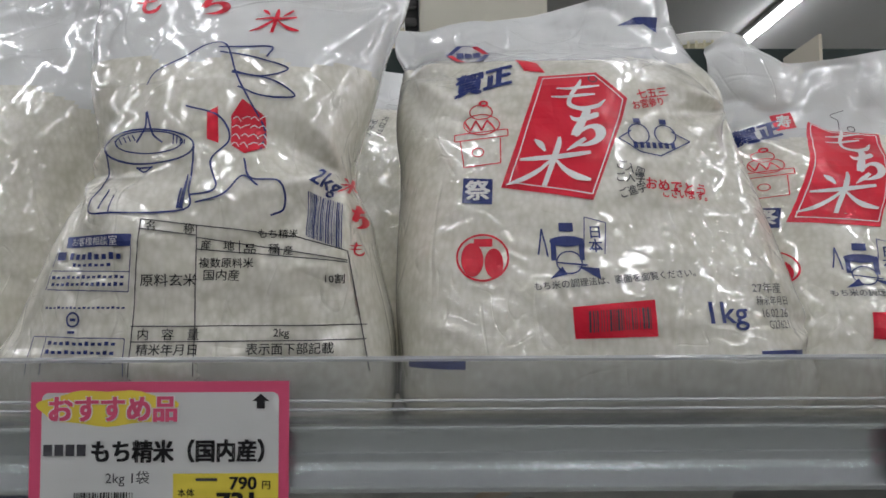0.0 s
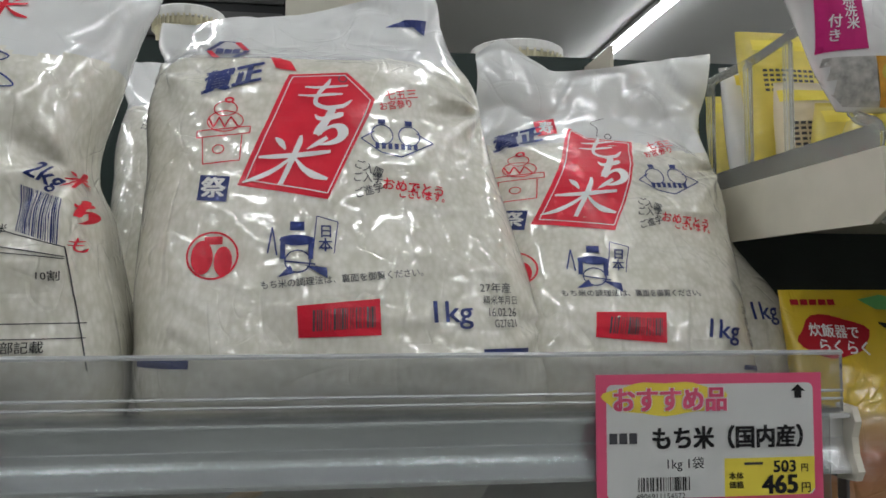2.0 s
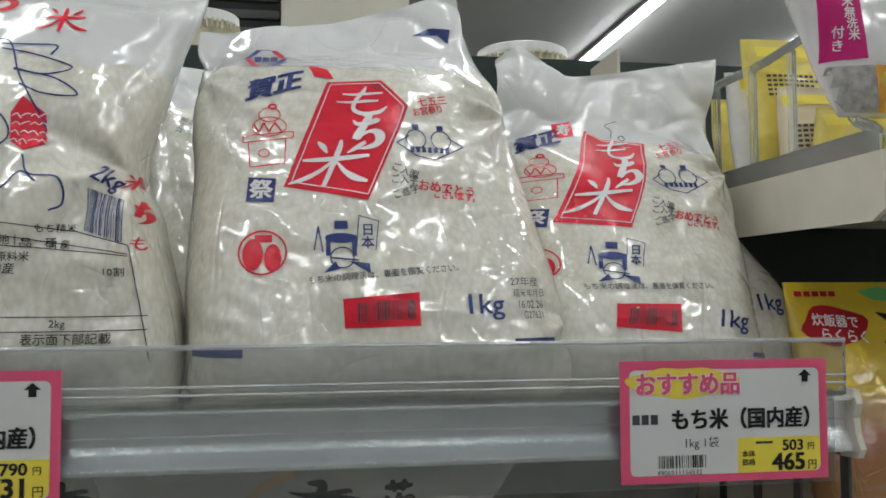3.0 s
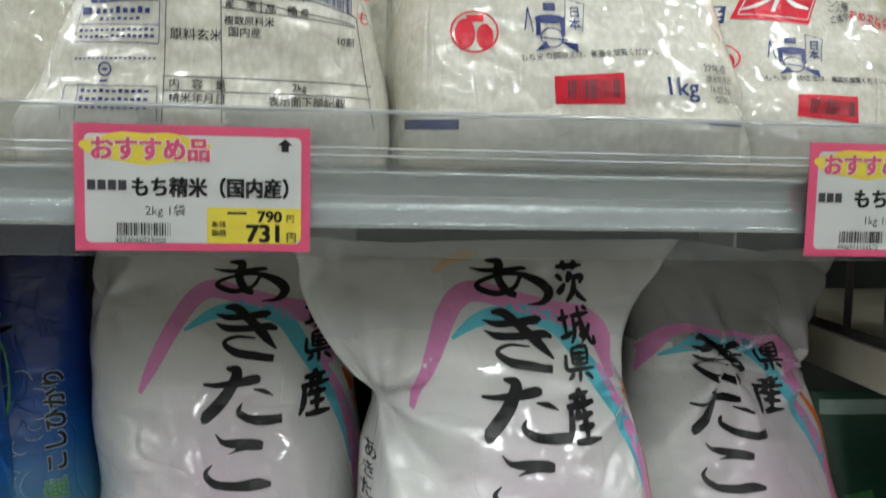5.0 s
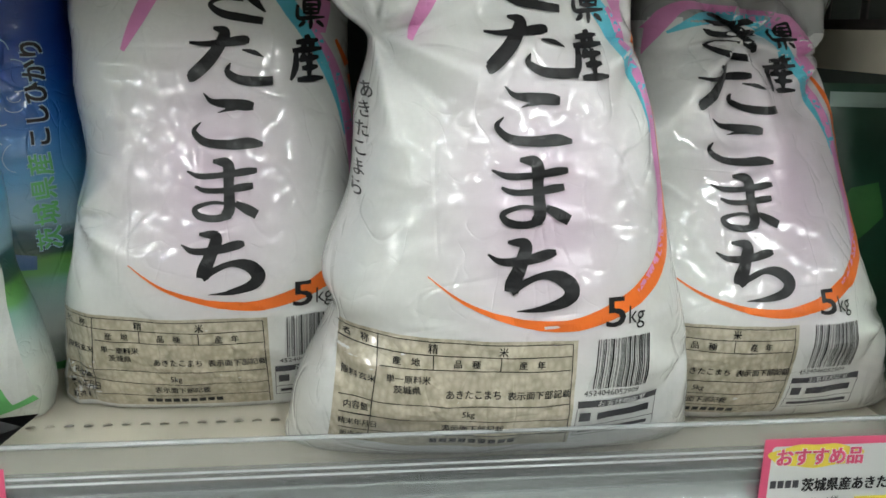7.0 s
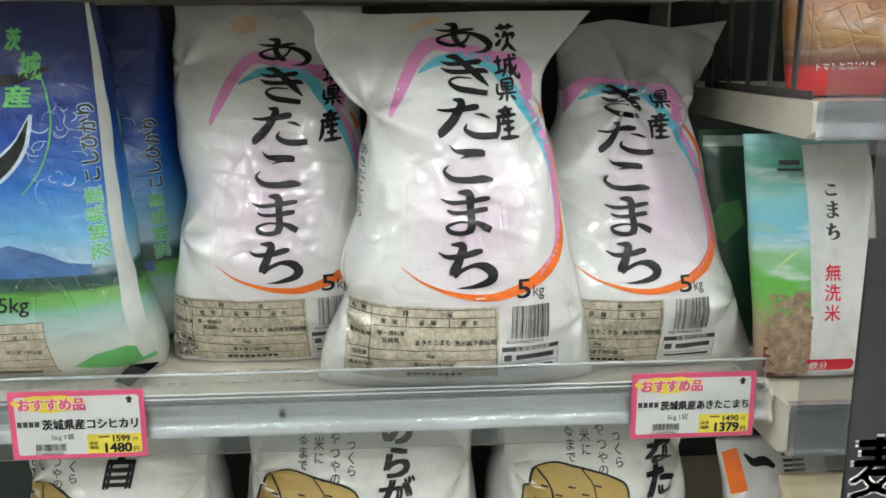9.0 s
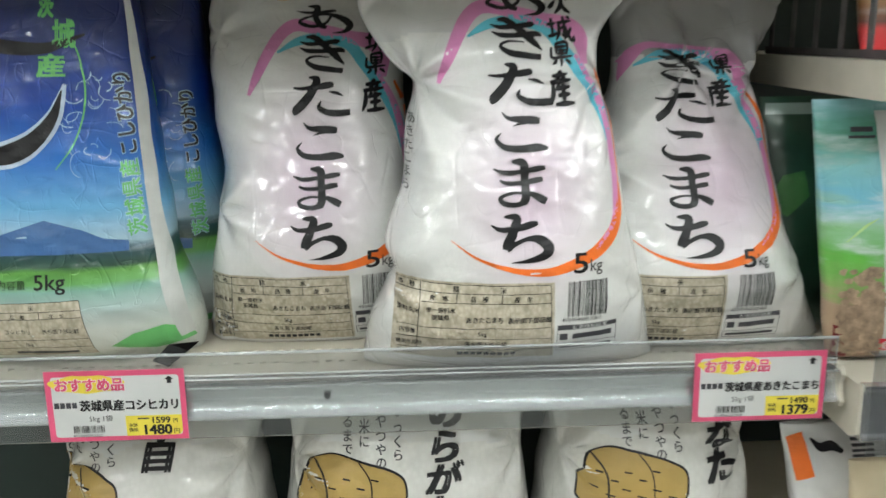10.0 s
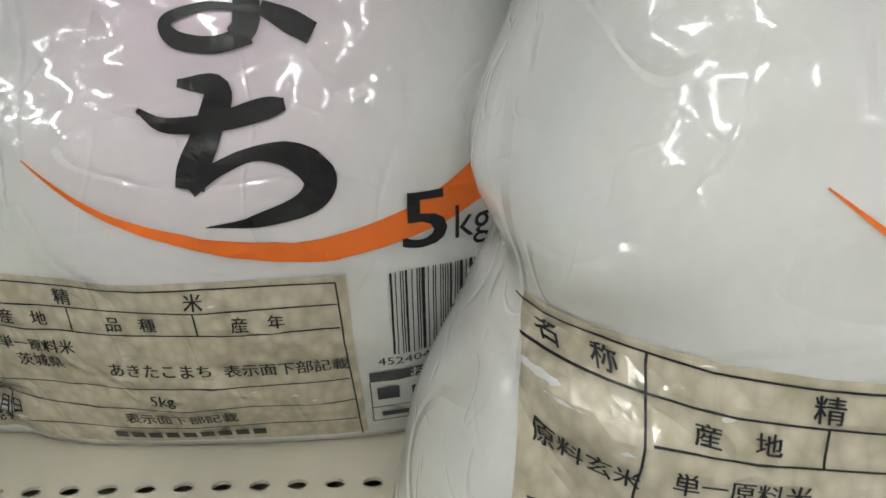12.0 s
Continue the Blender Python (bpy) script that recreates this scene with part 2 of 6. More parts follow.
def ring(cx, cz, rx, rz, w, a0=0, a1=360, n=5):
    k = max(6, int((a1 - a0) / 18))
    return flat_stroke([(cx + rx * math.cos(radians(a0 + (a1 - a0) * i / k)), cz + rz * math.sin(radians(a0 + (a1 - a0) * i / k)), w) for i in range(k + 1)], 3)


def disc(cx, cz, rx, rz, n=28):
    return flat_poly([(cx + rx * math.cos(2 * math.pi * i / n), cz + rz * math.sin(2 * math.pi * i / n)) for i in range(n)])


def joined(bms):
    out = bmesh.new()
    for b in bms:
        me = bpy.data.meshes.new("tmp")
        b.to_mesh(me)
        b.free()
        out.from_mesh(me)
        bpy.data.meshes.remove(me)
    return out


def barcode(x0, x1, z0, z1, seed=1, n=30):
    rnd = random.Random(seed)
    cuts = [rnd.choice((1, 1, 2, 3)) for _ in range(2 * n)]
    unit = (x1 - x0) / sum(cuts)
    x, out = x0, []
    for i, c in enumerate(cuts):
        if i % 2 == 0:
            out.append(flat_rect(x, x + unit * c * 0.92, z0, z1))
        x += unit * c
    return joined(out)


def shifted(bm, dx=0.0, dz=0.0):
    bmesh.ops.translate(bm, verts=bm.verts[:], vec=(dx, 0, dz))
    return bm


class Skin:
    """Lays flat print on the front of a bag."""

    def __init__(self, bm):
        from mathutils.bvhtree import BVHTree
        self.tree = BVHTree.FromBMesh(bm)

    def lay(self, bm, lift=0.0008, step=0.0035):
        xs, zs = [v.co.x for v in bm.verts], [v.co.z for v in bm.verts]
        for axis, lo, hi in ((0, min(xs), max(xs)), (2, min(zs), max(zs))):
            k = math.ceil(lo / step)
            while k * step < hi:
                co, no = [0, 0, 0], [0, 0, 0]
                co[axis], no[axis] = k * step, 1
                bmesh.ops.bisect_plane(bm, geom=bm.verts[:] + bm.edges[:] + bm.faces[:], plane_co=co, plane_no=no)
                k += 1
        gone = []
        for v in bm.verts:
            place, normal, _, _ = self.tree.ray_cast(Vector((v.co.x, -0.6, v.co.z)), Vector((0, 1, 0)))
            if place is None or abs(normal.y) < 0.08:
                gone.append(v)
            else:
                v.co = place + (normal if normal.y < 0 else -normal) * (lift * 0.5 - v.co.y) + Vector((0, -0.00012, 0))
        bmesh.ops.delete(bm, geom=gone, context="VERTS")
        return bm


# ---- bags ----
def curve_at(knots, values, t):
    """A smooth value between knots."""
    i = min(max(int(np.searchsorted(knots, t)) - 1, 0), len(knots) - 2)
    h = knots[i + 1] - knots[i]
    s = (t - knots[i]) / h

    def slope(j):
        a, b = max(j - 1, 0), min(j + 1, len(knots) - 1)
        return (values[b] - values[a]) / (knots[b] - knots[a])
    return (2 * s ** 3 - 3 * s * s + 1) * values[i] + (s ** 3 - 2 * s * s + s) * h * slope(i) + (-2 * s ** 3 + 3 * s * s) * values[i + 1] + (s ** 3 - s * s) * h * slope(i + 1)


def crease(x, z, seed, kind):
    """Dents and folds of a filled bag, in metres."""
    soft = noise.noise(Vector((x * 16, z * 13, seed)))
    mid = noise.noise(Vector((x * 34 + 9, z * 40, seed + 5)))
    a = 0.6 * math.sin(seed * 1.7)
    r1 = 1 - abs(noise.noise(Vector(((x + a * z) * 22, (z - a * x) * 55, seed + 11)))) * 2
    r2 = 1 - abs(noise.noise(Vector(((x - 0.5 * z) * 17, (z + 0.5 * x) * 30, seed + 17)))) * 2
    return soft * 0.0034 + mid * 0.0017 + max(r1, 0) ** 4 * 0.0010 * kind + max(r2, 0) ** 5 * 0.0016 * kind


def tucked(x, z, tucks):
    """Folds that fan out from pinched points (x, z, reach, depth, count, turn)."""
    y = 0.0
    for tx, tz, reach, depth, count, turn in tucks:
        dx, dz = x - tx, z - tz
        r = math.hypot(dx, dz)
        s = math.sin(count * math.atan2(dz, dx) + turn)
        y += depth * math.copysign(abs(s) ** 1.6, s) * math.exp(-(r / reach) ** 2) * min(1.0, r / (0.25 * reach))
    return y


def bag_mesh(rows, seed, fill, tops=((-1, 1), (1, 1)), around=112, up=130, folds=1.0, lump=1.0, tucks=()):
    """A pillow bag from rows (z, left, right, front, back). Returns the filled body and the empty film above fill as two meshes."""
    z, xl, xr, yf, yb = (list(c) for c in zip(*rows))
    tu, tk = [t[0] for t in tops], [t[1] for t in tops]
    levels = [z[0] + (z[-1] - z[0]) * i / up for i in range(up + 1)]
    cut = min(range(up + 1), key=lambda i: abs(levels[i] - fill))
    grid = []
    for lv in levels:
        l, r, f, b = (curve_at(z, c, lv) for c in (xl, xr, yf, yb))
        b = max(b, f + 0.004)
        over = max(0.0, lv - fill)
        amp = lump * min(1, (lv - z[0]) / 0.02)
        line = []
        for k in range(around):
            a = 2 * math.pi * k / around
            c, s = math.cos(a), math.sin(a)
            u = math.copysign(abs(c) ** 0.8, c)
            d = math.copysign(abs(s) ** 0.75, s)
            zz = lv if lv <= fill else fill + over * float(np.interp(u, tu, tk))
            x = (l + r) / 2 + (r - l) / 2 * u
            y = (f + b) / 2 + (b - f) / 2 * d
            push = crease(x, zz, seed, folds) * max(0.0, -d) + crease(x, zz, seed + 3, folds) * max(0.0, d)
            push *= amp
            if d < 0:
                y += tucked(x, zz, tucks) * min(1.0, -d * 2)
            edge = noise.noise(Vector((zz * 24, seed, 0.3 if u > 0 else 5.3))) * 0.0035 * amp * abs(u) ** 3
            if over > 0:
                k = min(1, over / 0.03)
                fold = 1 - 2 * abs(noise.noise(Vector((x * 22 + zz * 14, zz * 20 - x * 9, seed + 60))))
                y += (noise.noise(Vector((x * 26, zz * 12, seed + 40))) * 0.008 + max(fold, 0) ** 4 * 0.005) * k
                push *= 0.4
            line.append((x + edge * (1 if u > 0 else -1), y + push * (1 if d > 0 else -1), zz))
        grid.append(line)

    cuts = [min(up, max(1, cut + round(up * 0.045 * noise.noise(Vector((math.cos(2 * math.pi * k / around) * 2.2, seed, 0.5)))))) if cut < up else up for k in range(around)]

    def made(body):
        bm = bmesh.new()
        vs = [[bm.verts.new(p) for p in line] for line in grid]
        for i in range(up):
            for k in range(around):
                if (i < cuts[k]) == body:
                    j = (k + 1) % around
                    bm.faces.new((vs[i][k], vs[i][j], vs[i + 1][j], vs[i + 1][k]))
        if body:
            bm.faces.new(vs[0][::-1])
        bmesh.ops.delete(bm, geom=[v for v in bm.verts if not v.link_faces], context="VERTS")
        bm.normal_update()
        return bm
    return made(True), (made(False) if cut < up else None)


def make_bag(name, label, rows, seed, fill, body_mat, flap_mat, tops=((-1, 1), (1, 1)), group="", folds=1.0, lump=1.0, category="rice bag", around=112, up=130, tucks=()):
    body, flap = bag_mesh(rows, seed, fill, tops, around, up, folds, lump, tucks)
    z0, l, r, f, b = rows[0]
    base = thing(name, ((l + r) / 2, (f + b) / 2, z0), label, category, group)
    both = joined([body.copy()] + ([flap.copy()] if flap else []))
    skin = Skin(both)
    both.free()
    part("filled_body", body, body_mat, base, smooth=True)
    if flap:
        part("film_top", flap, flap_mat, base, "crinkled see-through film above the fill", smooth=True)
    return base, skin


def print_on(bag, skin, name, bm, material, lift=0.0008, label="", step=0.0035):
    if name in ("label_wording", "table_wording", "barcode_digits", "date_stamp", "cooking_line", "small_word", "fan_words", "advice_block", "congratulation", "festival_words"):
        step = 0.012  # small letters need no further cuts
    ob = part(name, skin.lay(bm, lift, step), material, bag, label)
    if name in ("barcode", "label_wording", "table_wording", "advice_block", "bale_hatching", "pattern"):
        ob["kind"] = "stuff"
    return ob


# brush strokes of the big characters, in a unit box: (x, y, width)
BRUSH = {
    "あ": (((0.01, 0.8, 0.02), (0.2, 0.74, 0.1), (0.45, 0.76, 0.1), (0.65, 0.8, 0.1), (0.71, 0.78, 0.04)), ((0.21, 0.97, 0.05), (0.38, 0.92, 0.2), (0.34, 0.65, 0.22), (0.42, 0.32, 0.2), (0.54, 0.2, 0.12)),
          ((0.62, 0.62, 0.1), (0.52, 0.36, 0.1), (0.3, 0.25, 0.12), (0.1, 0.36, 0.14), (0.08, 0.47, 0.1), (0.25, 0.6, 0.08), (0.55, 0.68, 0.1), (0.82, 0.52, 0.22), (0.95, 0.28, 0.26), (0.85, 0.06, 0.12), (0.65, 0.01, 0.02))),
    "き": (((0.01, 0.84, 0.02), (0.2, 0.77, 0.11), (0.5, 0.79, 0.12), (0.8, 0.83, 0.14), (0.84, 0.8, 0.05)), ((0.02, 0.67, 0.02), (0.2, 0.58, 0.12), (0.5, 0.57, 0.12), (0.85, 0.6, 0.14), (0.98, 0.55, 0.06)),
          ((0.15, 0.96, 0.06), (0.33, 0.94, 0.16), (0.55, 0.72, 0.17), (0.78, 0.45, 0.18), (0.97, 0.2, 0.04)), ((0.65, 0.4, 0.03), (0.35, 0.43, 0.06), (0.18, 0.32, 0.09), (0.35, 0.15, 0.15), (0.65, 0.08, 0.16), (0.94, 0.03, 0.14))),
    "た": (((0.04, 0.72, 0.05), (0.2, 0.7, 0.09), (0.45, 0.74, 0.15), (0.65, 0.79, 0.17), (0.71, 0.77, 0.08)), ((0.3, 0.99, 0.05), (0.43, 0.92, 0.2), (0.38, 0.7, 0.22), (0.25, 0.4, 0.24), (0.08, 0.14, 0.22), (0.03, 0.1, 0.1)),
          ((0.63, 0.62, 0.03), (0.76, 0.58, 0.09), (0.87, 0.5, 0.02)), ((0.5, 0.38, 0.02), (0.47, 0.22, 0.12), (0.6, 0.09, 0.16), (0.8, 0.06, 0.18), (0.98, 0.08, 0.16))),
    "こ": (((0.16, 0.99, 0.02), (0.28, 0.84, 0.1), (0.5, 0.8, 0.18), (0.75, 0.78, 0.2), (0.86, 0.76, 0.14)), ((0.6, 0.74, 0.12), (0.48, 0.69, 0.06), (0.36, 0.64, 0.01)), ((0.14, 0.47, 0.02), (0.05, 0.31, 0.1), (0.2, 0.12, 0.15), (0.5, 0.08, 0.17), (0.8, 0.11, 0.2), (0.99, 0.09, 0.08))),
    "ま": (((0.01, 0.81, 0.03), (0.2, 0.73, 0.1), (0.5, 0.75, 0.1), (0.8, 0.81, 0.13), (0.95, 0.83, 0.08)), ((0.12, 0.56, 0.05), (0.25, 0.5, 0.09), (0.5, 0.5, 0.1), (0.75, 0.55, 0.13), (0.9, 0.58, 0.1)), ((0.35, 0.97, 0.06), (0.55, 0.92, 0.2), (0.57, 0.6, 0.18), (0.58, 0.2, 0.2), (0.52, 0.08, 0.16)),
          ((0.58, 0.27, 0.05), (0.35, 0.29, 0.06), (0.13, 0.2, 0.09), (0.18, 0.07, 0.12), (0.4, 0.03, 0.12), (0.6, 0.1, 0.14)), ((0.66, 0.28, 0.1), (0.82, 0.18, 0.17), (0.95, 0.09, 0.16))),
    "米": (((0.2, 0.93, 0.03), (0.29, 0.83, 0.1), (0.37, 0.7, 0.03)), ((0.83, 0.95, 0.08), (0.73, 0.82, 0.1), (0.63, 0.7, 0.02)), ((0.08, 0.54, 0.05), (0.3, 0.56, 0.09), (0.6, 0.6, 0.1), (0.93, 0.66, 0.07)), ((0.5, 0.99, 0.05), (0.51, 0.8, 0.11), (0.49, 0.4, 0.1), (0.46, 0.02, 0.09)),
          ((0.47, 0.52, 0.06), (0.34, 0.32, 0.09), (0.18, 0.16, 0.1), (0.0, 0.06, 0.03)), ((0.53, 0.52, 0.04), (0.66, 0.34, 0.08), (0.82, 0.2, 0.12), (1.0, 0.13, 0.05))),
    "も": (((0.46, 0.99, 0.04), (0.44, 0.8, 0.13), (0.36, 0.5, 0.12), (0.36, 0.2, 0.12), (0.55, 0.05, 0.12), (0.82, 0.1, 0.14), (0.95, 0.32, 0.04)), ((0.08, 0.7, 0.04), (0.3, 0.68, 0.08), (0.55, 0.73, 0.09), (0.8, 0.78, 0.05)), ((0.02, 0.44, 0.04), (0.3, 0.42, 0.08), (0.55, 0.47, 0.09), (0.76, 0.5, 0.05))),
    "ち": (((0.01, 0.8, 0.03), (0.15, 0.7, 0.1), (0.4, 0.71, 0.13), (0.65, 0.79, 0.15), (0.76, 0.82, 0.08)), ((0.22, 0.97, 0.05), (0.42, 0.93, 0.18), (0.36, 0.65, 0.2), (0.28, 0.4, 0.22), (0.26, 0.27, 0.2)), ((0.26, 0.26, 0.1), (0.4, 0.4, 0.1), (0.6, 0.5, 0.1), (0.8, 0.47, 0.2), (0.92, 0.32, 0.24), (0.85, 0.15, 0.18), (0.6, 0.04, 0.1), (0.32, 0.0, 0.01))),
}


# strokes of the small characters, as lines of points in a unit box
KANJI = {
    "茨": (((0.05, 0.83), (0.5, 0.86), (0.95, 0.9)), ((0.3, 0.99), (0.33, 0.86), (0.36, 0.74)), ((0.74, 1.0), (0.66, 0.88), (0.6, 0.77)), ((0.05, 0.64), (0.13, 0.58), (0.21, 0.5)), ((0.0, 0.2), (0.14, 0.3), (0.3, 0.45)),
          ((0.52, 0.74), (0.46, 0.6), (0.36, 0.47)), ((0.47, 0.58), (0.7, 0.61), (0.9, 0.62), (0.8, 0.46)), ((0.62, 0.56), (0.54, 0.26), (0.26, 0.02)), ((0.6, 0.32), (0.75, 0.16), (1.0, 0.03))),
    "城": (((0.0, 0.66), (0.18, 0.69), (0.36, 0.73)), ((0.2, 0.92), (0.19, 0.6), (0.19, 0.26)), ((0.0, 0.18), (0.2, 0.25), (0.4, 0.34)), ((0.4, 0.73), (0.7, 0.77), (0.98, 0.82)), ((0.48, 0.74), (0.45, 0.36), (0.29, 0.04)),
          ((0.5, 0.5), (0.67, 0.53), (0.64, 0.22), (0.54, 0.27)), ((0.66, 1.0), (0.71, 0.5), (0.86, 0.1), (1.0, 0.02), (1.0, 0.22)), ((0.94, 0.54), (0.78, 0.26), (0.6, 0.06)), ((0.82, 1.0), (0.88, 0.95), (0.94, 0.88))),
    "県": (((0.28, 0.98), (0.29, 0.74), (0.28, 0.5)), ((0.28, 0.96), (0.76, 0.99), (0.74, 0.5)), ((0.3, 0.81), (0.5, 0.82), (0.73, 0.83)), ((0.3, 0.66), (0.5, 0.67), (0.73, 0.68)), ((0.3, 0.52), (0.5, 0.53), (0.74, 0.54)),
          ((0.07, 0.8), (0.09, 0.36), (0.5, 0.38), (0.96, 0.42)), ((0.5, 0.37), (0.5, 0.18), (0.48, 0.0)), ((0.3, 0.26), (0.22, 0.16), (0.1, 0.06)), ((0.68, 0.28), (0.8, 0.2), (0.93, 0.08))),
    "産": (((0.48, 1.0), (0.51, 0.94), (0.53, 0.87)), ((0.16, 0.83), (0.5, 0.86), (0.84, 0.9)), ((0.36, 0.82), (0.4, 0.76), (0.43, 0.69)), ((0.68, 0.85), (0.63, 0.77), (0.57, 0.7)), ((0.05, 0.65), (0.5, 0.68), (0.96, 0.72)),
          ((0.17, 0.66), (0.14, 0.3), (0.0, 0.02)), ((0.42, 0.6), (0.36, 0.5), (0.27, 0.42)), ((0.36, 0.47), (0.6, 0.5), (0.86, 0.53)), ((0.34, 0.28), (0.6, 0.3), (0.83, 0.33)), ((0.59, 0.61), (0.57, 0.34), (0.56, 0.06)), ((0.2, 0.03), (0.6, 0.06), (1.0, 0.08))),
}


def kanji(ch, x0, x1, z0, z1, weight=0.135):
    out = []
    for s in KANJI[ch]:
        n = len(s) - 1
        out.append(flat_stroke([(x0 + x * (x1 - x0), z0 + y * (z1 - z0), (z1 - z0) * weight * (0.75 if i == 0 else 0.5 if i == n else 1.1)) for i, (x, y) in enumerate(s)], 5))
    return joined(out)


def brush(ch, x0, x1, z0, z1):
    return joined([flat_stroke([(x0 + x * (x1 - x0), z0 + y * (z1 - z0), w * (z1 - z0)) for x, y, w in s], 7) for s in BRUSH[ch]])


# ---- the store around the shelf ----
structure("floor", boxed(-6, 8, -4, 9, -0.1, 0), FLOOR, "pale grey vinyl store floor", "floor")
structure("ceiling", boxed(-6, 8, -4, 9, 3.0, 3.1), CEILING, "pale grey flat store ceiling with lamp rows", "ceiling")
structure("wall_north", boxed(-6, 8, 9, 9.15, 0, 3.1), WALL, "plain store wall behind the shelves", "wall")
structure("wall_south", boxed(-6, 8, -4.15, -4, 0, 3.1), WALL, "plain store wall", "wall")
structure("wall_west", boxed(-6.15, -6, -4.15, 9.15, 0, 3.1), WALL, "plain store wall", "wall")
structure("wall_east", boxed(8, 8.15, -4.15, 9.15, 0, 3.1), WALL, "plain store wall", "wall")
structure("column", boxed(0.03, 0.53, 3.0, 3.5, 0, 3.0, bevel=0.01), COLUMN, "square cream painted store column", "column")


def ceiling_lamp(x, y0, y1):
    t = thing("ceiling_lamp", (x, (y0 + y1) / 2, 3.0), "long white fluorescent batten lamp, lit, on the ceiling", "ceiling lamp", "rows of ceiling lamps")
    part("housing", boxed(x - 0.04, x + 0.04, y0, y1, 2.975, 3.0, bevel=0.004), CARD_WHITE, t)
    n = max(1, round((y1 - y0) / 1.25))
    for i in range(n):
        a, b = y0 + (y1 - y0) * i / n, y0 + (y1 - y0) * (i + 1) / n
        part("tube", boxed(x - 0.019, x + 0.019, a + 0.02, b - 0.02, 2.945, 2.975, bevel=0.008), TUBE, t, "glowing white tube")


# x 1.92 and 3.22 are in view; the other rows are unseen, added light
for x in (-3.2, -1.9, -0.6, 0.65, 1.92, 3.22, 4.5):
    ceiling_lamp(x, -3.4, 2.3 if x < 1 else 5.3)


# ---- the rice shelves ----
UPPER, LOWER = 1.386, 0.999
LEFT, RIGHT = -0.5, 0.402


def deck(z, x0, x1, holes):
    """A steel shelf board with rows of round holes near the front."""
    t = thing("shelf_board", ((x0 + x1) / 2, 0.2, z), "cream painted steel shelf board with a row of punched holes", "shelf", kind="structure")
    bm = bmesh.new()
    cell, y0, y1 = 0.0118, 0.012, 0.44
    n = int((x1 - x0) / cell)
    cell = (x1 - x0) / n
    edges = [y0] + [v for y in holes for v in (y - cell / 2, y + cell / 2)] + [y1]
    for a, b in zip(edges[0::2], edges[1::2]):
        bm.faces.new([bm.verts.new(p) for p in ((x0, a, z), (x1, a, z), (x1, b, z), (x0, b, z))])
    for y in holes:
        for i in range(n):
            cx = x0 + cell * (i + 0.5)
            sq, ci, lo = [], [], []
            for k in range(12):
                a = 2 * math.pi * (k + 0.5) / 12
                c, s = math.cos(a), math.sin(a)
                m = cell / 2 / max(abs(c), abs(s))
                sq.append(bm.verts.new((cx + c * m, y + s * m, z)))
                ci.append(bm.verts.new((cx + c * 0.0032, y + s * 0.0026, z)))
                lo.append(bm.verts.new((cx + c * 0.0032, y + s * 0.0026, z - 0.0012)))
            for k in range(12):
                j = (k + 1) % 12
                bm.faces.new((sq[k], sq[j], ci[j], ci[k]))
                bm.faces.new((ci[k], ci[j], lo[j], lo[k]))
    part("punched_sheet", bm, STEEL, t)
    part("front_fold", boxed(x0, x1, 0.010, 0.0135, z - 0.022, z - 0.0005), STEEL, t)
    for y in (0.16, 0.3, 0.43):
        part("stiffener", boxed(x0 + 0.01, x1 - 0.01, y, y + 0.02, z - 0.0222, z - 0.004), STEEL, t)
    part("underside", boxed(x0, x1, 0.0137, 0.44, z - 0.0255, z - 0.0225), STEEL, t)


# extra haze whitens bead and ribs, standing in for light along the edges
EDGE = clear("edge_lit_clear_plastic", (0.8, 0.82, 0.83), haze=0.35, rough=0.12)


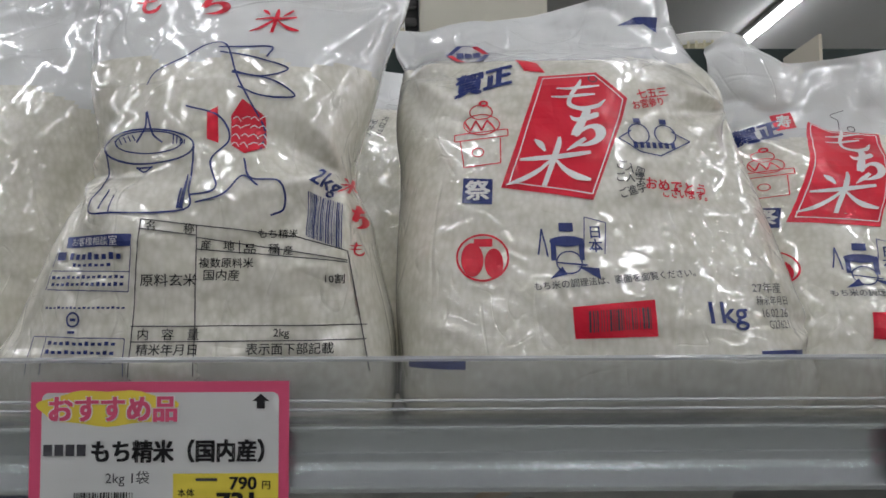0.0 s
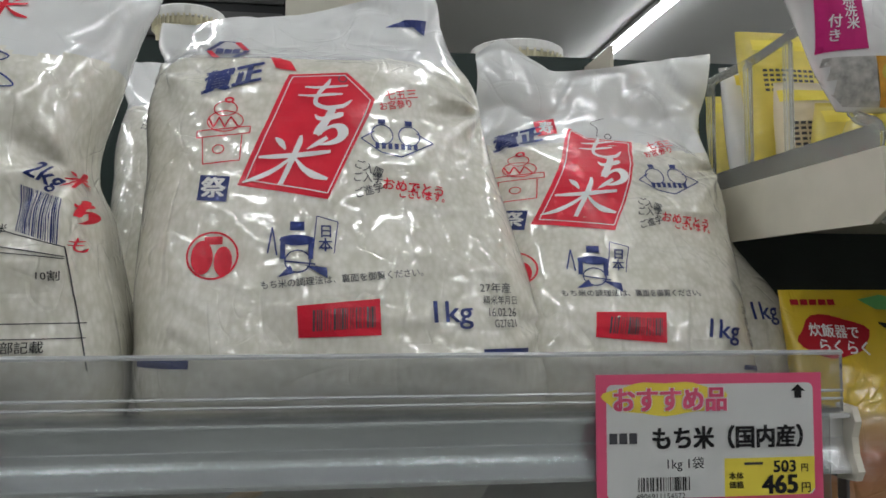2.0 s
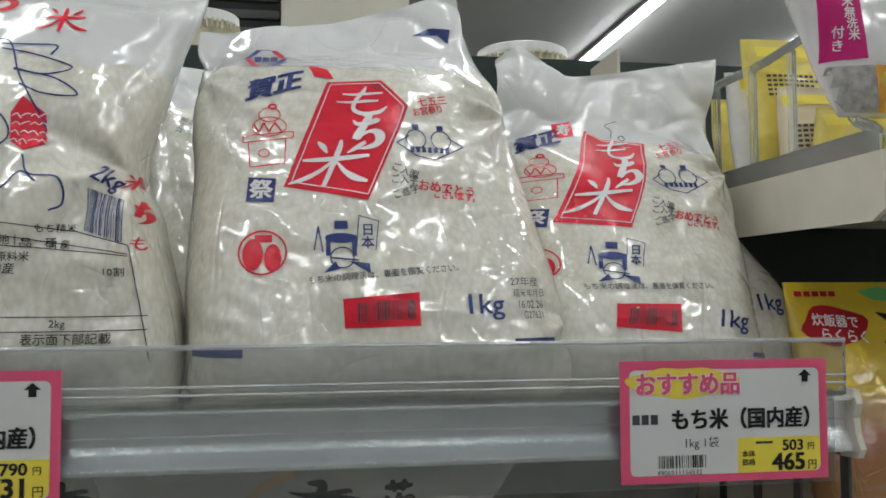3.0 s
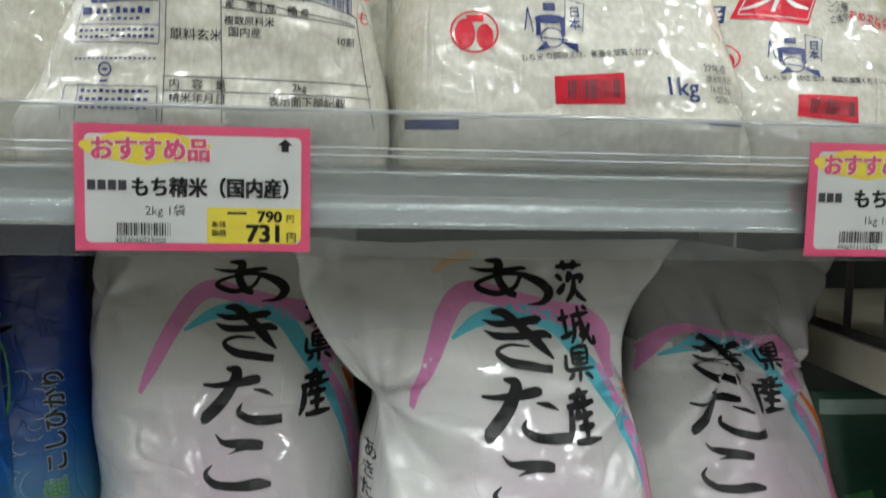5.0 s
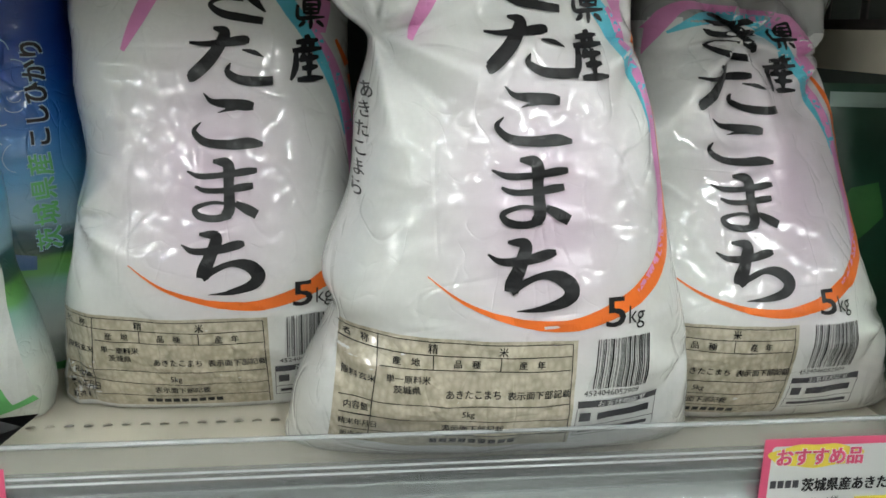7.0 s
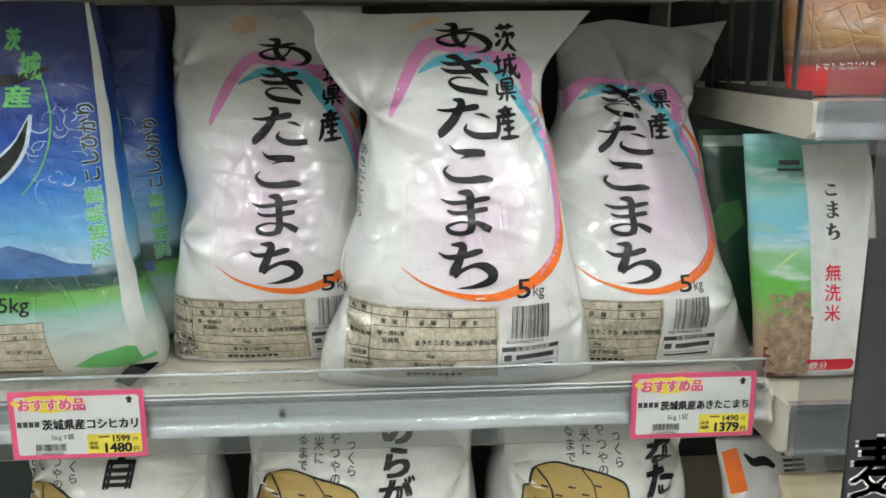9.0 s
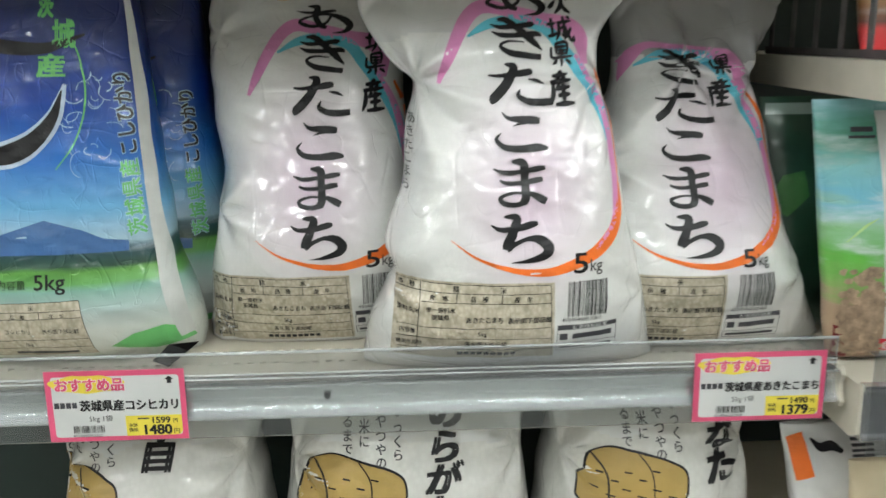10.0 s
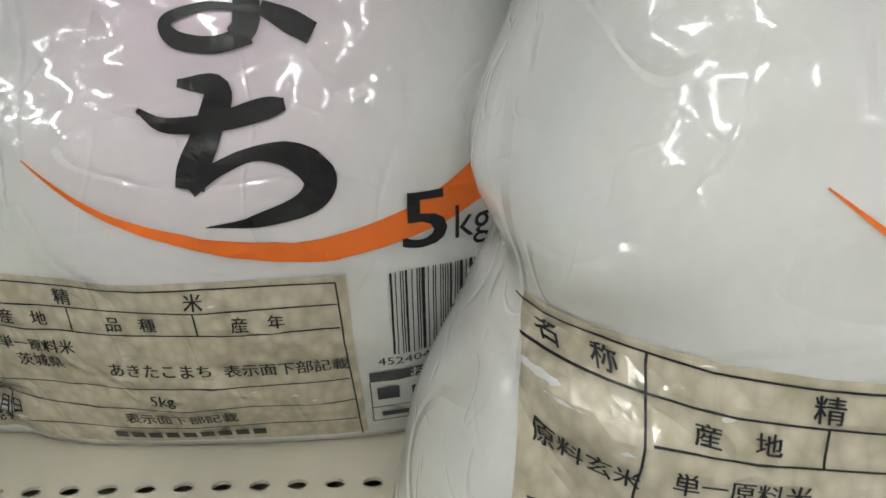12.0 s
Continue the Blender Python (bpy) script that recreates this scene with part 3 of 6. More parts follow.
def price_rail(z, x0, x1):
    """The aluminium price rail, the clear strip over it and the clear goods guard; z is the top of the rail."""
    t = thing("price_rail", ((x0 + x1) / 2, 0, z), "satin aluminium price rail along the shelf front", "price rail", kind="structure")
    outer = [(0.009, z), (-0.001, z), (-0.0012, z - 0.001), (-0.001, z - 0.0024), (0.0048, z - 0.003), (0.0062, z - 0.0126), (0.0052, z - 0.0132)]
    curve = [(0.0052 + 0.0008 * math.sin(math.pi * i / 8) - 0.0062 * (i / 8) ** 1.5, z - 0.0136 - 0.0132 * i / 8) for i in range(9)]
    foot = [(-0.0012, z - 0.0275), (-0.001, z - 0.0295), (0.009, z - 0.0295)]
    part("extrusion", extrude_x(outer + curve + foot, x0, x1), RAIL, t)
    strip = part("clear_strip", extrude_x([(-0.0022, z + 0.004), (-0.0016, z + 0.004), (-0.0016, z - 0.0445), (-0.0030, z - 0.0445), (-0.0030, z - 0.0437), (-0.0022, z - 0.0437)], x0, x1 - 0.012), CLEAR_CARD, t, "clear plastic strip that holds the cards")
    strip.visible_shadow = False
    end = [(0.012, z + 0.004), (-0.001, z + 0.003), (-0.004, z - 0.004), (-0.001, z - 0.012), (-0.002, z - 0.02), (-0.006, z - 0.028), (-0.003, z - 0.033), (0.012, z - 0.034)]
    part("end_plate", extrude_x(end, x1 + 0.0004, x1 + 0.004), PLATE, t, "ivory plastic end plate")
    part("rivet", lathe((-0.04, 0.0052, z - 0.012), ((0, 0.003), (0.002, 0.003), (0.003, 0.0015)), (0, -1, 0)), DARK, t)
    g = thing("goods_guard", ((x0 + x1) / 2, 0, z), "clear plastic goods guard standing along the shelf front", "shelf guard", kind="structure")
    prof = [(-0.0014, z + 0.001), (-0.0014, z + 0.0308), (0.0010, z + 0.0308), (0.0010, z + 0.001)]
    pane = part("upright", extrude_x(prof, x0, x1 - 0.004), CLEAR, g, "clear plastic lip")
    pane.visible_shadow = False
    for h, d in ((0.0302, 0.0012), (0.0115, 0.0007), (0.0075, 0.0007)):
        rib = part("edge_bead" if h > 0.02 else "rib", extrude_x([(-0.0022, z + h - d), (-0.0030, z + h), (-0.0022, z + h + d), (-0.0015, z + h + d), (-0.0015, z + h - d)], x0, x1 - 0.0045), EDGE, g, "edge of the clear plastic, hazed white as if lit")
        rib.visible_shadow = False
    foot = part("foot", extrude_x([(0.0012, z + 0.0002), (0.0012, z + 0.0026), (0.022, z + 0.0026), (0.022, z + 0.0002)], x0, x1 - 0.004), CLEAR, g)
    foot.visible_shadow = False


def lathe(at, steps, axis=(0, 0, 1), n=18):
    """A round thing from (height, radius) steps along an axis."""
    bm = bmesh.new()
    q = Vector((0, 0, 1)).rotation_difference(Vector(axis))
    rings = []
    for h, r in steps:
        rings.append([bm.verts.new(Vector(at) + q @ Vector((r * math.cos(2 * math.pi * k / n), r * math.sin(2 * math.pi * k / n), h))) for k in range(n)])
    for a, b in zip(rings, rings[1:]):
        for k in range(n):
            bm.faces.new((a[k], a[(k + 1) % n], b[(k + 1) % n], b[k]))
    bm.faces.new(rings[0][::-1])
    bm.faces.new(rings[-1])
    return bm


for z in (UPPER, LOWER):
    deck(z, LEFT, RIGHT, (0.064, 0.096, 0.32))
price_rail(1.3895, LEFT, RIGHT)
price_rail(1.0025, LEFT, RIGHT)
deck(0.60, LEFT, RIGHT, (0.064, 0.096))
structure("back_panel", boxed(-1.4, 1.35, 0.44, 0.47, 0.0, 1.69), GREEN_PANEL, "dark green steel back panel of the shelf", "shelf back")

# ---- film of the bags ----
RICE = film("clear_film_over_rice", (0.645, 0.63, 0.53), (0.82, 0.80, 0.725), 330, 0.3, 0.5)
MILKY = clear("milky_film", (0.84, 0.855, 0.85), haze=0.88, rough=0.14, crease=0.4)
AKITA = film("white_printed_film", (0.735, 0.74, 0.73), (0.765, 0.77, 0.76), 330, 0.34, 0.48, ((0.70, 0.55, 0.68), 0.01, 0.16, 0.075, 0.11))
AKITA_TOP = clear("white_film_top", (0.8, 0.81, 0.82), haze=0.85, rough=0.2, crease=0.5)
WINDOW = film("clear_window_over_rice", (0.42, 0.37, 0.27), (0.64, 0.58, 0.46), 300, 0.3, 0.6)

ONE = [(1.386, 0.05, 0.262, 0.03, 0.12), (1.40, 0.045, 0.268, 0.014, 0.15), (1.43, 0.045, 0.264, 0.016, 0.16), (1.46, 0.045, 0.258, 0.025, 0.165),
       (1.497, 0.045, 0.25, 0.041, 0.17), (1.54, 0.043, 0.24, 0.065, 0.175), (1.575, 0.044, 0.234, 0.09, 0.175), (1.596, 0.045, 0.229, 0.12, 0.175),
       (1.62, 0.04, 0.223, 0.145, 0.167), (1.655, 0.04, 0.216, 0.165, 0.169)]
TWO = [(1.386, -0.16, 0.043, 0.012, 0.12), (1.41, -0.163, 0.045, 0.003, 0.14), (1.434, -0.15, 0.042, 0.005, 0.15), (1.485, -0.125, 0.034, 0.008, 0.15),
       (1.51, -0.113, 0.024, 0.018, 0.14), (1.555, -0.118, 0.030, 0.032, 0.14), (1.60, -0.127, 0.045, 0.065, 0.14), (1.64, -0.135, 0.052, 0.1, 0.14), (1.70, -0.14, 0.055, 0.125, 0.13)]
THREE = [(1.386, 0.235, 0.392, 0.05, 0.15), (1.40, 0.235, 0.396, 0.033, 0.17), (1.43, 0.237, 0.392, 0.036, 0.18), (1.45, 0.24, 0.392, 0.047, 0.18),
         (1.485, 0.242, 0.395, 0.073, 0.185), (1.52, 0.244, 0.398, 0.1, 0.185), (1.55, 0.245, 0.40, 0.142, 0.185), (1.57, 0.246, 0.405, 0.158, 0.182), (1.60, 0.247, 0.412, 0.168, 0.178), (1.622, 0.247, 0.418, 0.176, 0.18)]


def moved(rows, dx=0.0, dy=0.0, dz=0.0):
    return [(z + dz, l + dx, r + dx, f + dy, b + dy) for z, l, r, f, b in rows]


one, one_skin = make_bag("rice_bag", "clear plastic one kilogram rice bag printed with a red tag", ONE, 3.0, 1.585, RICE, MILKY, ((-1, 0.55), (-0.2, 0.62), (0.55, 0.85), (0.9, 1.05), (1, 1.0)), "one kilogram rice bags", tucks=((0.236, 1.556, 0.05, 0.006, 6, 0.4), (0.05, 1.575, 0.04, 0.004, 5, 1.2), (0.262, 1.43, 0.04, 0.003, 5, 0.0)))
three, three_skin = make_bag("rice_bag", "clear plastic one kilogram rice bag above a price card", THREE, 7.0, 1.545, RICE, MILKY, ((-1, 0.9), (-0.8, 1.05), (-0.4, 0.75), (0, 0.8), (1, 1.0)), "one kilogram rice bags", tucks=((0.398, 1.53, 0.05, 0.006, 6, 1.0), (0.25, 1.55, 0.04, 0.004, 5, 0.2)))
two, two_skin = make_bag("rice_bag", "clear plastic two kilogram rice bag with a printed table", TWO, 12.0, 1.57, RICE, MILKY, ((-1, 1), (1, 1)), "two kilogram rice bags", tucks=((0.023, 1.508, 0.05, 0.006, 5, 0.6), (-0.114, 1.510, 0.05, 0.006, 5, 2.2)))
rear_one, rear_one_skin = make_bag("rice_bag", "clear plastic bag of white rice standing in the row behind", moved(ONE, -0.048, 0.145, 0), 21.0, 1.59, RICE, MILKY, ((-1, 0.7), (1, 0.5)), "one kilogram rice bags")
flared = [(z, l + 0.08, float(np.interp(z, (1.386, 1.41, 1.45, 1.476, 1.49, 1.622), (0.45, 0.453, 0.438, 0.43, 0.409, 0.406))), f + 0.055, b + 0.015) for z, l, r, f, b in THREE]
rear_three, rear_three_skin = make_bag("rice_bag", "clear plastic bag of white rice leaning in the row behind", flared, 23.0, 1.545, RICE, MILKY, ((-1, 0.5), (1, 0.5)), "one kilogram rice bags")
rear_two, rear_two_skin = make_bag("rice_bag", "clear plastic two kilogram rice bag set further back", moved(TWO, -0.165, 0.09, 0), 27.0, 1.57, RICE, MILKY, ((-1, 1), (1, 1)), "two kilogram rice bags")

BEE = [(1.0, -0.013, 0.258, 0.035, 0.13), (1.015, -0.010, 0.253, 0.012, 0.15), (1.042, -0.002, 0.248, -0.002, 0.155), (1.068, 0.008, 0.242, -0.007, 0.157), (1.09, 0.018, 0.236, -0.009, 0.16), (1.108, 0.0125, 0.232, -0.006, 0.16), (1.13, 0.0165, 0.227, -0.001, 0.16),
       (1.17, 0.028, 0.221, 0.01, 0.16), (1.21, 0.032, 0.215, 0.027, 0.16), (1.248, 0.039, 0.205, 0.05, 0.15), (1.262, 0.024, 0.203, 0.058, 0.14), (1.285, 0.006, 0.207, 0.075, 0.138), (1.31, -0.008, 0.225, 0.1, 0.135), (1.33, -0.01, 0.245, 0.117, 0.13), (1.343, -0.02, 0.258, 0.13, 0.135)]
AYE = [(1.0, -0.166, 0.03, 0.118, 0.2), (1.015, -0.167, 0.032, 0.11, 0.22), (1.05, -0.161, 0.035, 0.095, 0.23), (1.09, -0.156, 0.037, 0.085, 0.235), (1.13, -0.151, 0.036, 0.095, 0.24), (1.17, -0.146, 0.035, 0.112, 0.25),
       (1.21, -0.154, 0.034, 0.13, 0.26), (1.25, -0.159, 0.03, 0.15, 0.27), (1.30, -0.163, 0.03, 0.195, 0.28), (1.33, -0.162, 0.033, 0.22, 0.28), (1.352, -0.166, 0.035, 0.245, 0.27)]
SEE = [(1.0, 0.185, 0.436, 0.075, 0.18), (1.015, 0.19, 0.43, 0.06, 0.21), (1.05, 0.195, 0.415, 0.047, 0.215), (1.077, 0.2, 0.402, 0.044, 0.22), (1.115, 0.205, 0.392, 0.06, 0.225), (1.16, 0.21, 0.388, 0.09, 0.23), (1.2, 0.22, 0.383, 0.114, 0.235),
       (1.24, 0.236, 0.37, 0.135, 0.22), (1.27, 0.235, 0.38, 0.145, 0.21), (1.30, 0.235, 0.40, 0.168, 0.21), (1.335, 0.24, 0.418, 0.19, 0.2)]
bee, bee_skin = make_bag("rice_bag", "white printed five kilogram rice bag leaning over the shelf guard", BEE, 31.0, 1.285, AKITA, AKITA_TOP, ((-1, 1), (-0.5, 0.93), (0.2, 0.98), (1, 1)), "white five kilogram rice bags", tucks=((0.040, 1.252, 0.065, 0.010, 6, 0.5), (0.204, 1.25, 0.05, 0.006, 6, 2.0), (0.012, 1.08, 0.05, 0.005, 5, 0.3), (0.235, 1.07, 0.05, 0.004, 5, 1.0)))
aye, aye_skin = make_bag("rice_bag", "white printed five kilogram rice bag standing back on the shelf", AYE, 36.0, 1.34, AKITA, AKITA_TOP, ((-1, 1), (1, 1)), "white five kilogram rice bags", tucks=((-0.147, 1.13, 0.05, 0.006, 5, 0.8), (-0.15, 1.29, 0.05, 0.005, 5, 0.1), (-0.15, 1.02, 0.03, 0.004, 5, 0.5)))
see, see_skin = make_bag("rice_bag", "white printed five kilogram rice bag with a folded neck", SEE, 44.0, 1.262, AKITA, clear("grey_film_top", (0.72, 0.73, 0.74), haze=0.6, rough=0.15, crease=0.8), ((-1, 0.9), (-0.4, 1.02), (0.3, 0.9), (1, 1)), "white five kilogram rice bags", tucks=((0.30, 1.255, 0.06, 0.012, 6, 0.2), (0.368, 1.245, 0.05, 0.008, 6, 1.3), (0.215, 1.17, 0.05, 0.006, 5, 0.5), (0.40, 1.07, 0.05, 0.005, 5, 0.9)))


# ---- print of the white five kilogram bags ----
def lines(rows, w=0.0006):
    return joined([flat_stroke([(x0, z0, w), ((x0 + x1) / 2, (z0 + z1) / 2, w), (x1, z1, w)], 4) for x0, z0, x1, z1 in rows])


def bars(rows):
    """Unreadable writing as plain bars: (x, z, length, height)."""
    return joined([flat_rect(x, x + l, z, z + h) for x, z, l, h in rows])


def sloped(bm, slope, x0):
    for v in bm.verts:
        v.co.z += (v.co.x - x0) * slope
    return bm


def akita_print(bag, skin, dx, heights, skip="", small=(0.0, 0.0)):
    """heights: pairs of design height and height on this bag."""
    hz, bz = [h[0] for h in heights], [h[1] for h in heights]

    def lay(name, bm, mat, lift=0.0008, label="", under=None, move=(0.0, 0.0)):
        for v in bm.verts:
            v.co.z = float(np.interp(v.co.z, hz, bz))
        return print_on(under or bag, skin, name, shifted(bm, dx + move[0], move[1]), mat, lift, label)

    lay("pink_ribbon", flat_stroke([(0.060, 1.248, 0.003), (0.068, 1.266, 0.009), (0.078, 1.287, 0.011), (0.089, 1.304, 0.012), (0.102, 1.3115, 0.012), (0.122, 1.308, 0.011), (0.153, 1.300, 0.012), (0.176, 1.294, 0.015), (0.185, 1.282, 0.015), (0.186, 1.262, 0.006)]), PINK, 0.0006, "soft pink printed ribbon")
    lay("cyan_ribbon", flat_stroke([(0.086, 1.286, 0.002), (0.105, 1.296, 0.008), (0.128, 1.299, 0.010), (0.153, 1.293, 0.011), (0.1685, 1.274, 0.0105), (0.186, 1.250, 0.0105), (0.199, 1.224, 0.010), (0.204, 1.200, 0.006)]), CYAN, 0.0006, "light blue printed ribbon")
    lay("magenta_edge", flat_stroke([(0.178, 1.270, 0.003), (0.195, 1.240, 0.006), (0.204, 1.205, 0.006), (0.208, 1.165, 0.006), (0.205, 1.135, 0.005), (0.188, 1.114, 0.002)]), PINK, 0.0007)
    lay("orange_swoosh", flat_stroke([(0.196, 1.258, 0.002), (0.206, 1.235, 0.004), (0.209, 1.208, 0.002), (0.212, 1.165, 0.002), (0.210, 1.140, 0.008), (0.199, 1.121, 0.011), (0.178, 1.107, 0.0095), (0.150, 1.0985, 0.007), (0.126, 1.0985, 0.0052), (0.104, 1.1035, 0.0032), (0.085, 1.111, 0.0018), (0.067, 1.1235, 0.0004)], 14), ORANGE, 0.0007, "orange printed swoosh")
    for ch, x0, x1, z0, z1 in (("あ", 0.102, 0.157, 1.303, 1.330), ("き", 0.106, 0.151, 1.267, 1.301), ("た", 0.1, 0.156, 1.230, 1.263), ("こ", 0.104, 0.149, 1.193, 1.225), ("ま", 0.102, 0.1475, 1.151, 1.187), ("ち", 0.099, 0.150, 1.106, 1.144)):
        if ch not in skip:
            lay("brush_character", brush(ch, x0, x1, z0, z1), BLACK, 0.0014, "bold black brush character")
    for ch, x0, x1, z0, z1 in (("茨", 0.160, 0.179, 1.304, 1.330), ("城", 0.156, 0.179, 1.281, 1.302), ("県", 0.156, 0.176, 1.2605, 1.280), ("産", 0.153, 0.174, 1.229, 1.257)):
        if ch not in skip:
            lay("small_character", kanji(ch, x0, x1, z0, z1), BLACK, 0.0014, "small black brush character", None, small)
    lay("weight", joined([glyph("5", 0.167, 0.1795, 1.0955, 1.112, 0.012), flat_text("kg", 0.181, 1.0965, 0.0145, 0.85)]), BLACK, 0.0012, "black weight lettering")

    def tab(name, bm, mat, lift, label="", under=None):
        return lay(name, bm, mat, lift, label, under)

    def raised(bm):
        return shifted(bm, 0.0, 0.0035)
    window = tab("label_window", raised(flat_poly([(0.021, 1.086), (0.151, 1.086), (0.153, 1.017), (0.014, 1.017)])), WINDOW, 0.0009, "clear window that shows the rice")
    tab("label_table", raised(lines([(0.02, 1.084, 0.148, 1.084), (0.02, 1.0765, 0.148, 1.0765), (0.042, 1.068, 0.148, 1.068), (0.02, 1.046, 0.149, 1.046), (0.02, 1.036, 0.15, 1.036), (0.02, 1.026, 0.15, 1.026),
                              (0.042, 1.084, 0.036, 1.018), (0.148, 1.084, 0.151, 1.017), (0.071, 1.0765, 0.071, 1.068), (0.108, 1.0765, 0.108, 1.068)], 0.0005)), BLACK, 0.0019, "", window)
    words = [("名　称", 0.023, 1.078, 0.0045), ("精", 0.068, 1.078, 0.0052), ("米", 0.106, 1.078, 0.0052), ("産　地", 0.049, 1.0700, 0.0047), ("品　種", 0.082, 1.0700, 0.0047), ("産　年", 0.118, 1.0700, 0.0047),
             ("原料玄米", 0.0215, 1.058, 0.0045), ("単一原料米", 0.0455, 1.0600, 0.0046), ("茨城県", 0.0495, 1.0535, 0.0048), ("あきたこまち", 0.078, 1.0515, 0.0050), ("表示面下部記載", 0.1125, 1.0512, 0.0050),
             ("内容量", 0.0225, 1.039, 0.0045), ("5kg", 0.088, 1.039, 0.0050), ("精米年月日", 0.0195, 1.029, 0.0042), ("表示面下部記載", 0.077, 1.0290, 0.0048), ("販売者", 0.0205, 1.020, 0.0042)]
    tab("label_wording", raised(joined([flat_text(b, x, z, s * 1.15, 0.92, 0.012) for b, x, z, s in words] + [bars([(0.071 + 0.0056 * i, 1.0205, 0.0042, 0.0032) for i in range(9)])])), BLACK, 0.0021, "", window)
    code = tab("barcode", barcode(0.163, 0.198, 1.058, 1.089, 5), BLACK, 0.0010)
    tab("barcode_digits", joined([flat_text("4524046052909", 0.158, 1.0535, 0.0048, 1.12)]), BLACK, 0.001, "", code)
    care = tab("care_line_box", joined([flat_rect(0.155, 0.208, 1.046, 1.0505), lines([(0.155, 1.046, 0.155, 1.026), (0.208, 1.046, 0.208, 1.026), (0.155, 1.026, 0.208, 1.026), (0.155, 1.033, 0.208, 1.033)], 0.0004), bars([(0.157, 1.0365, 0.007, 0.006), (0.168, 1.037, 0.036, 0.005), (0.158, 1.028, 0.046, 0.0024)])]), GREY_INK, 0.001)
    tab("care_line_words", joined([flat_text("お客様相談室", 0.167, 1.0467, 0.0045, 1.2)]), WHITE_INK, 0.0014, "", care)


akita_print(bee, bee_skin, 0.0, ((0.9, 0.9), (1.5, 1.5)))
akita_print(aye, aye_skin, -0.1745, ((0.98, 0.9635), (1.107, 1.0905), (1.187, 1.170), (1.263, 1.2505), (1.301, 1.288), (1.331, 1.318)), "", (0.013, 0.0035))
akita_print(see, see_skin, 0.1635, ((0.98, 0.968), (1.088, 1.076), (1.107, 1.093), (1.301, 1.271), (1.36, 1.30)), "あ茨城", (0.003, 0.014))
FADED = ink("faded_orange_ink", (0.74, 0.56, 0.38))
print_on(aye, aye_skin, "faded_spot", disc(-0.086, 1.331, 0.014, 0.009), FADED, 0.001)
print_on(bee, bee_skin, "faded_band", flat_stroke([(0.078, 1.322, 0.003), (0.095, 1.331, 0.006), (0.11, 1.334, 0.003)]), FADED, 0.001)
print_on(bee, bee_skin, "side_script", joined([flat_text(c, 0.0335 - 0.0012 * i, 1.215 - 0.011 * i, 0.0105, 0.7, 0.01, turn=6) for i, c in enumerate("あきたこまち")]), BLACK, 0.001, "small black script down the side")


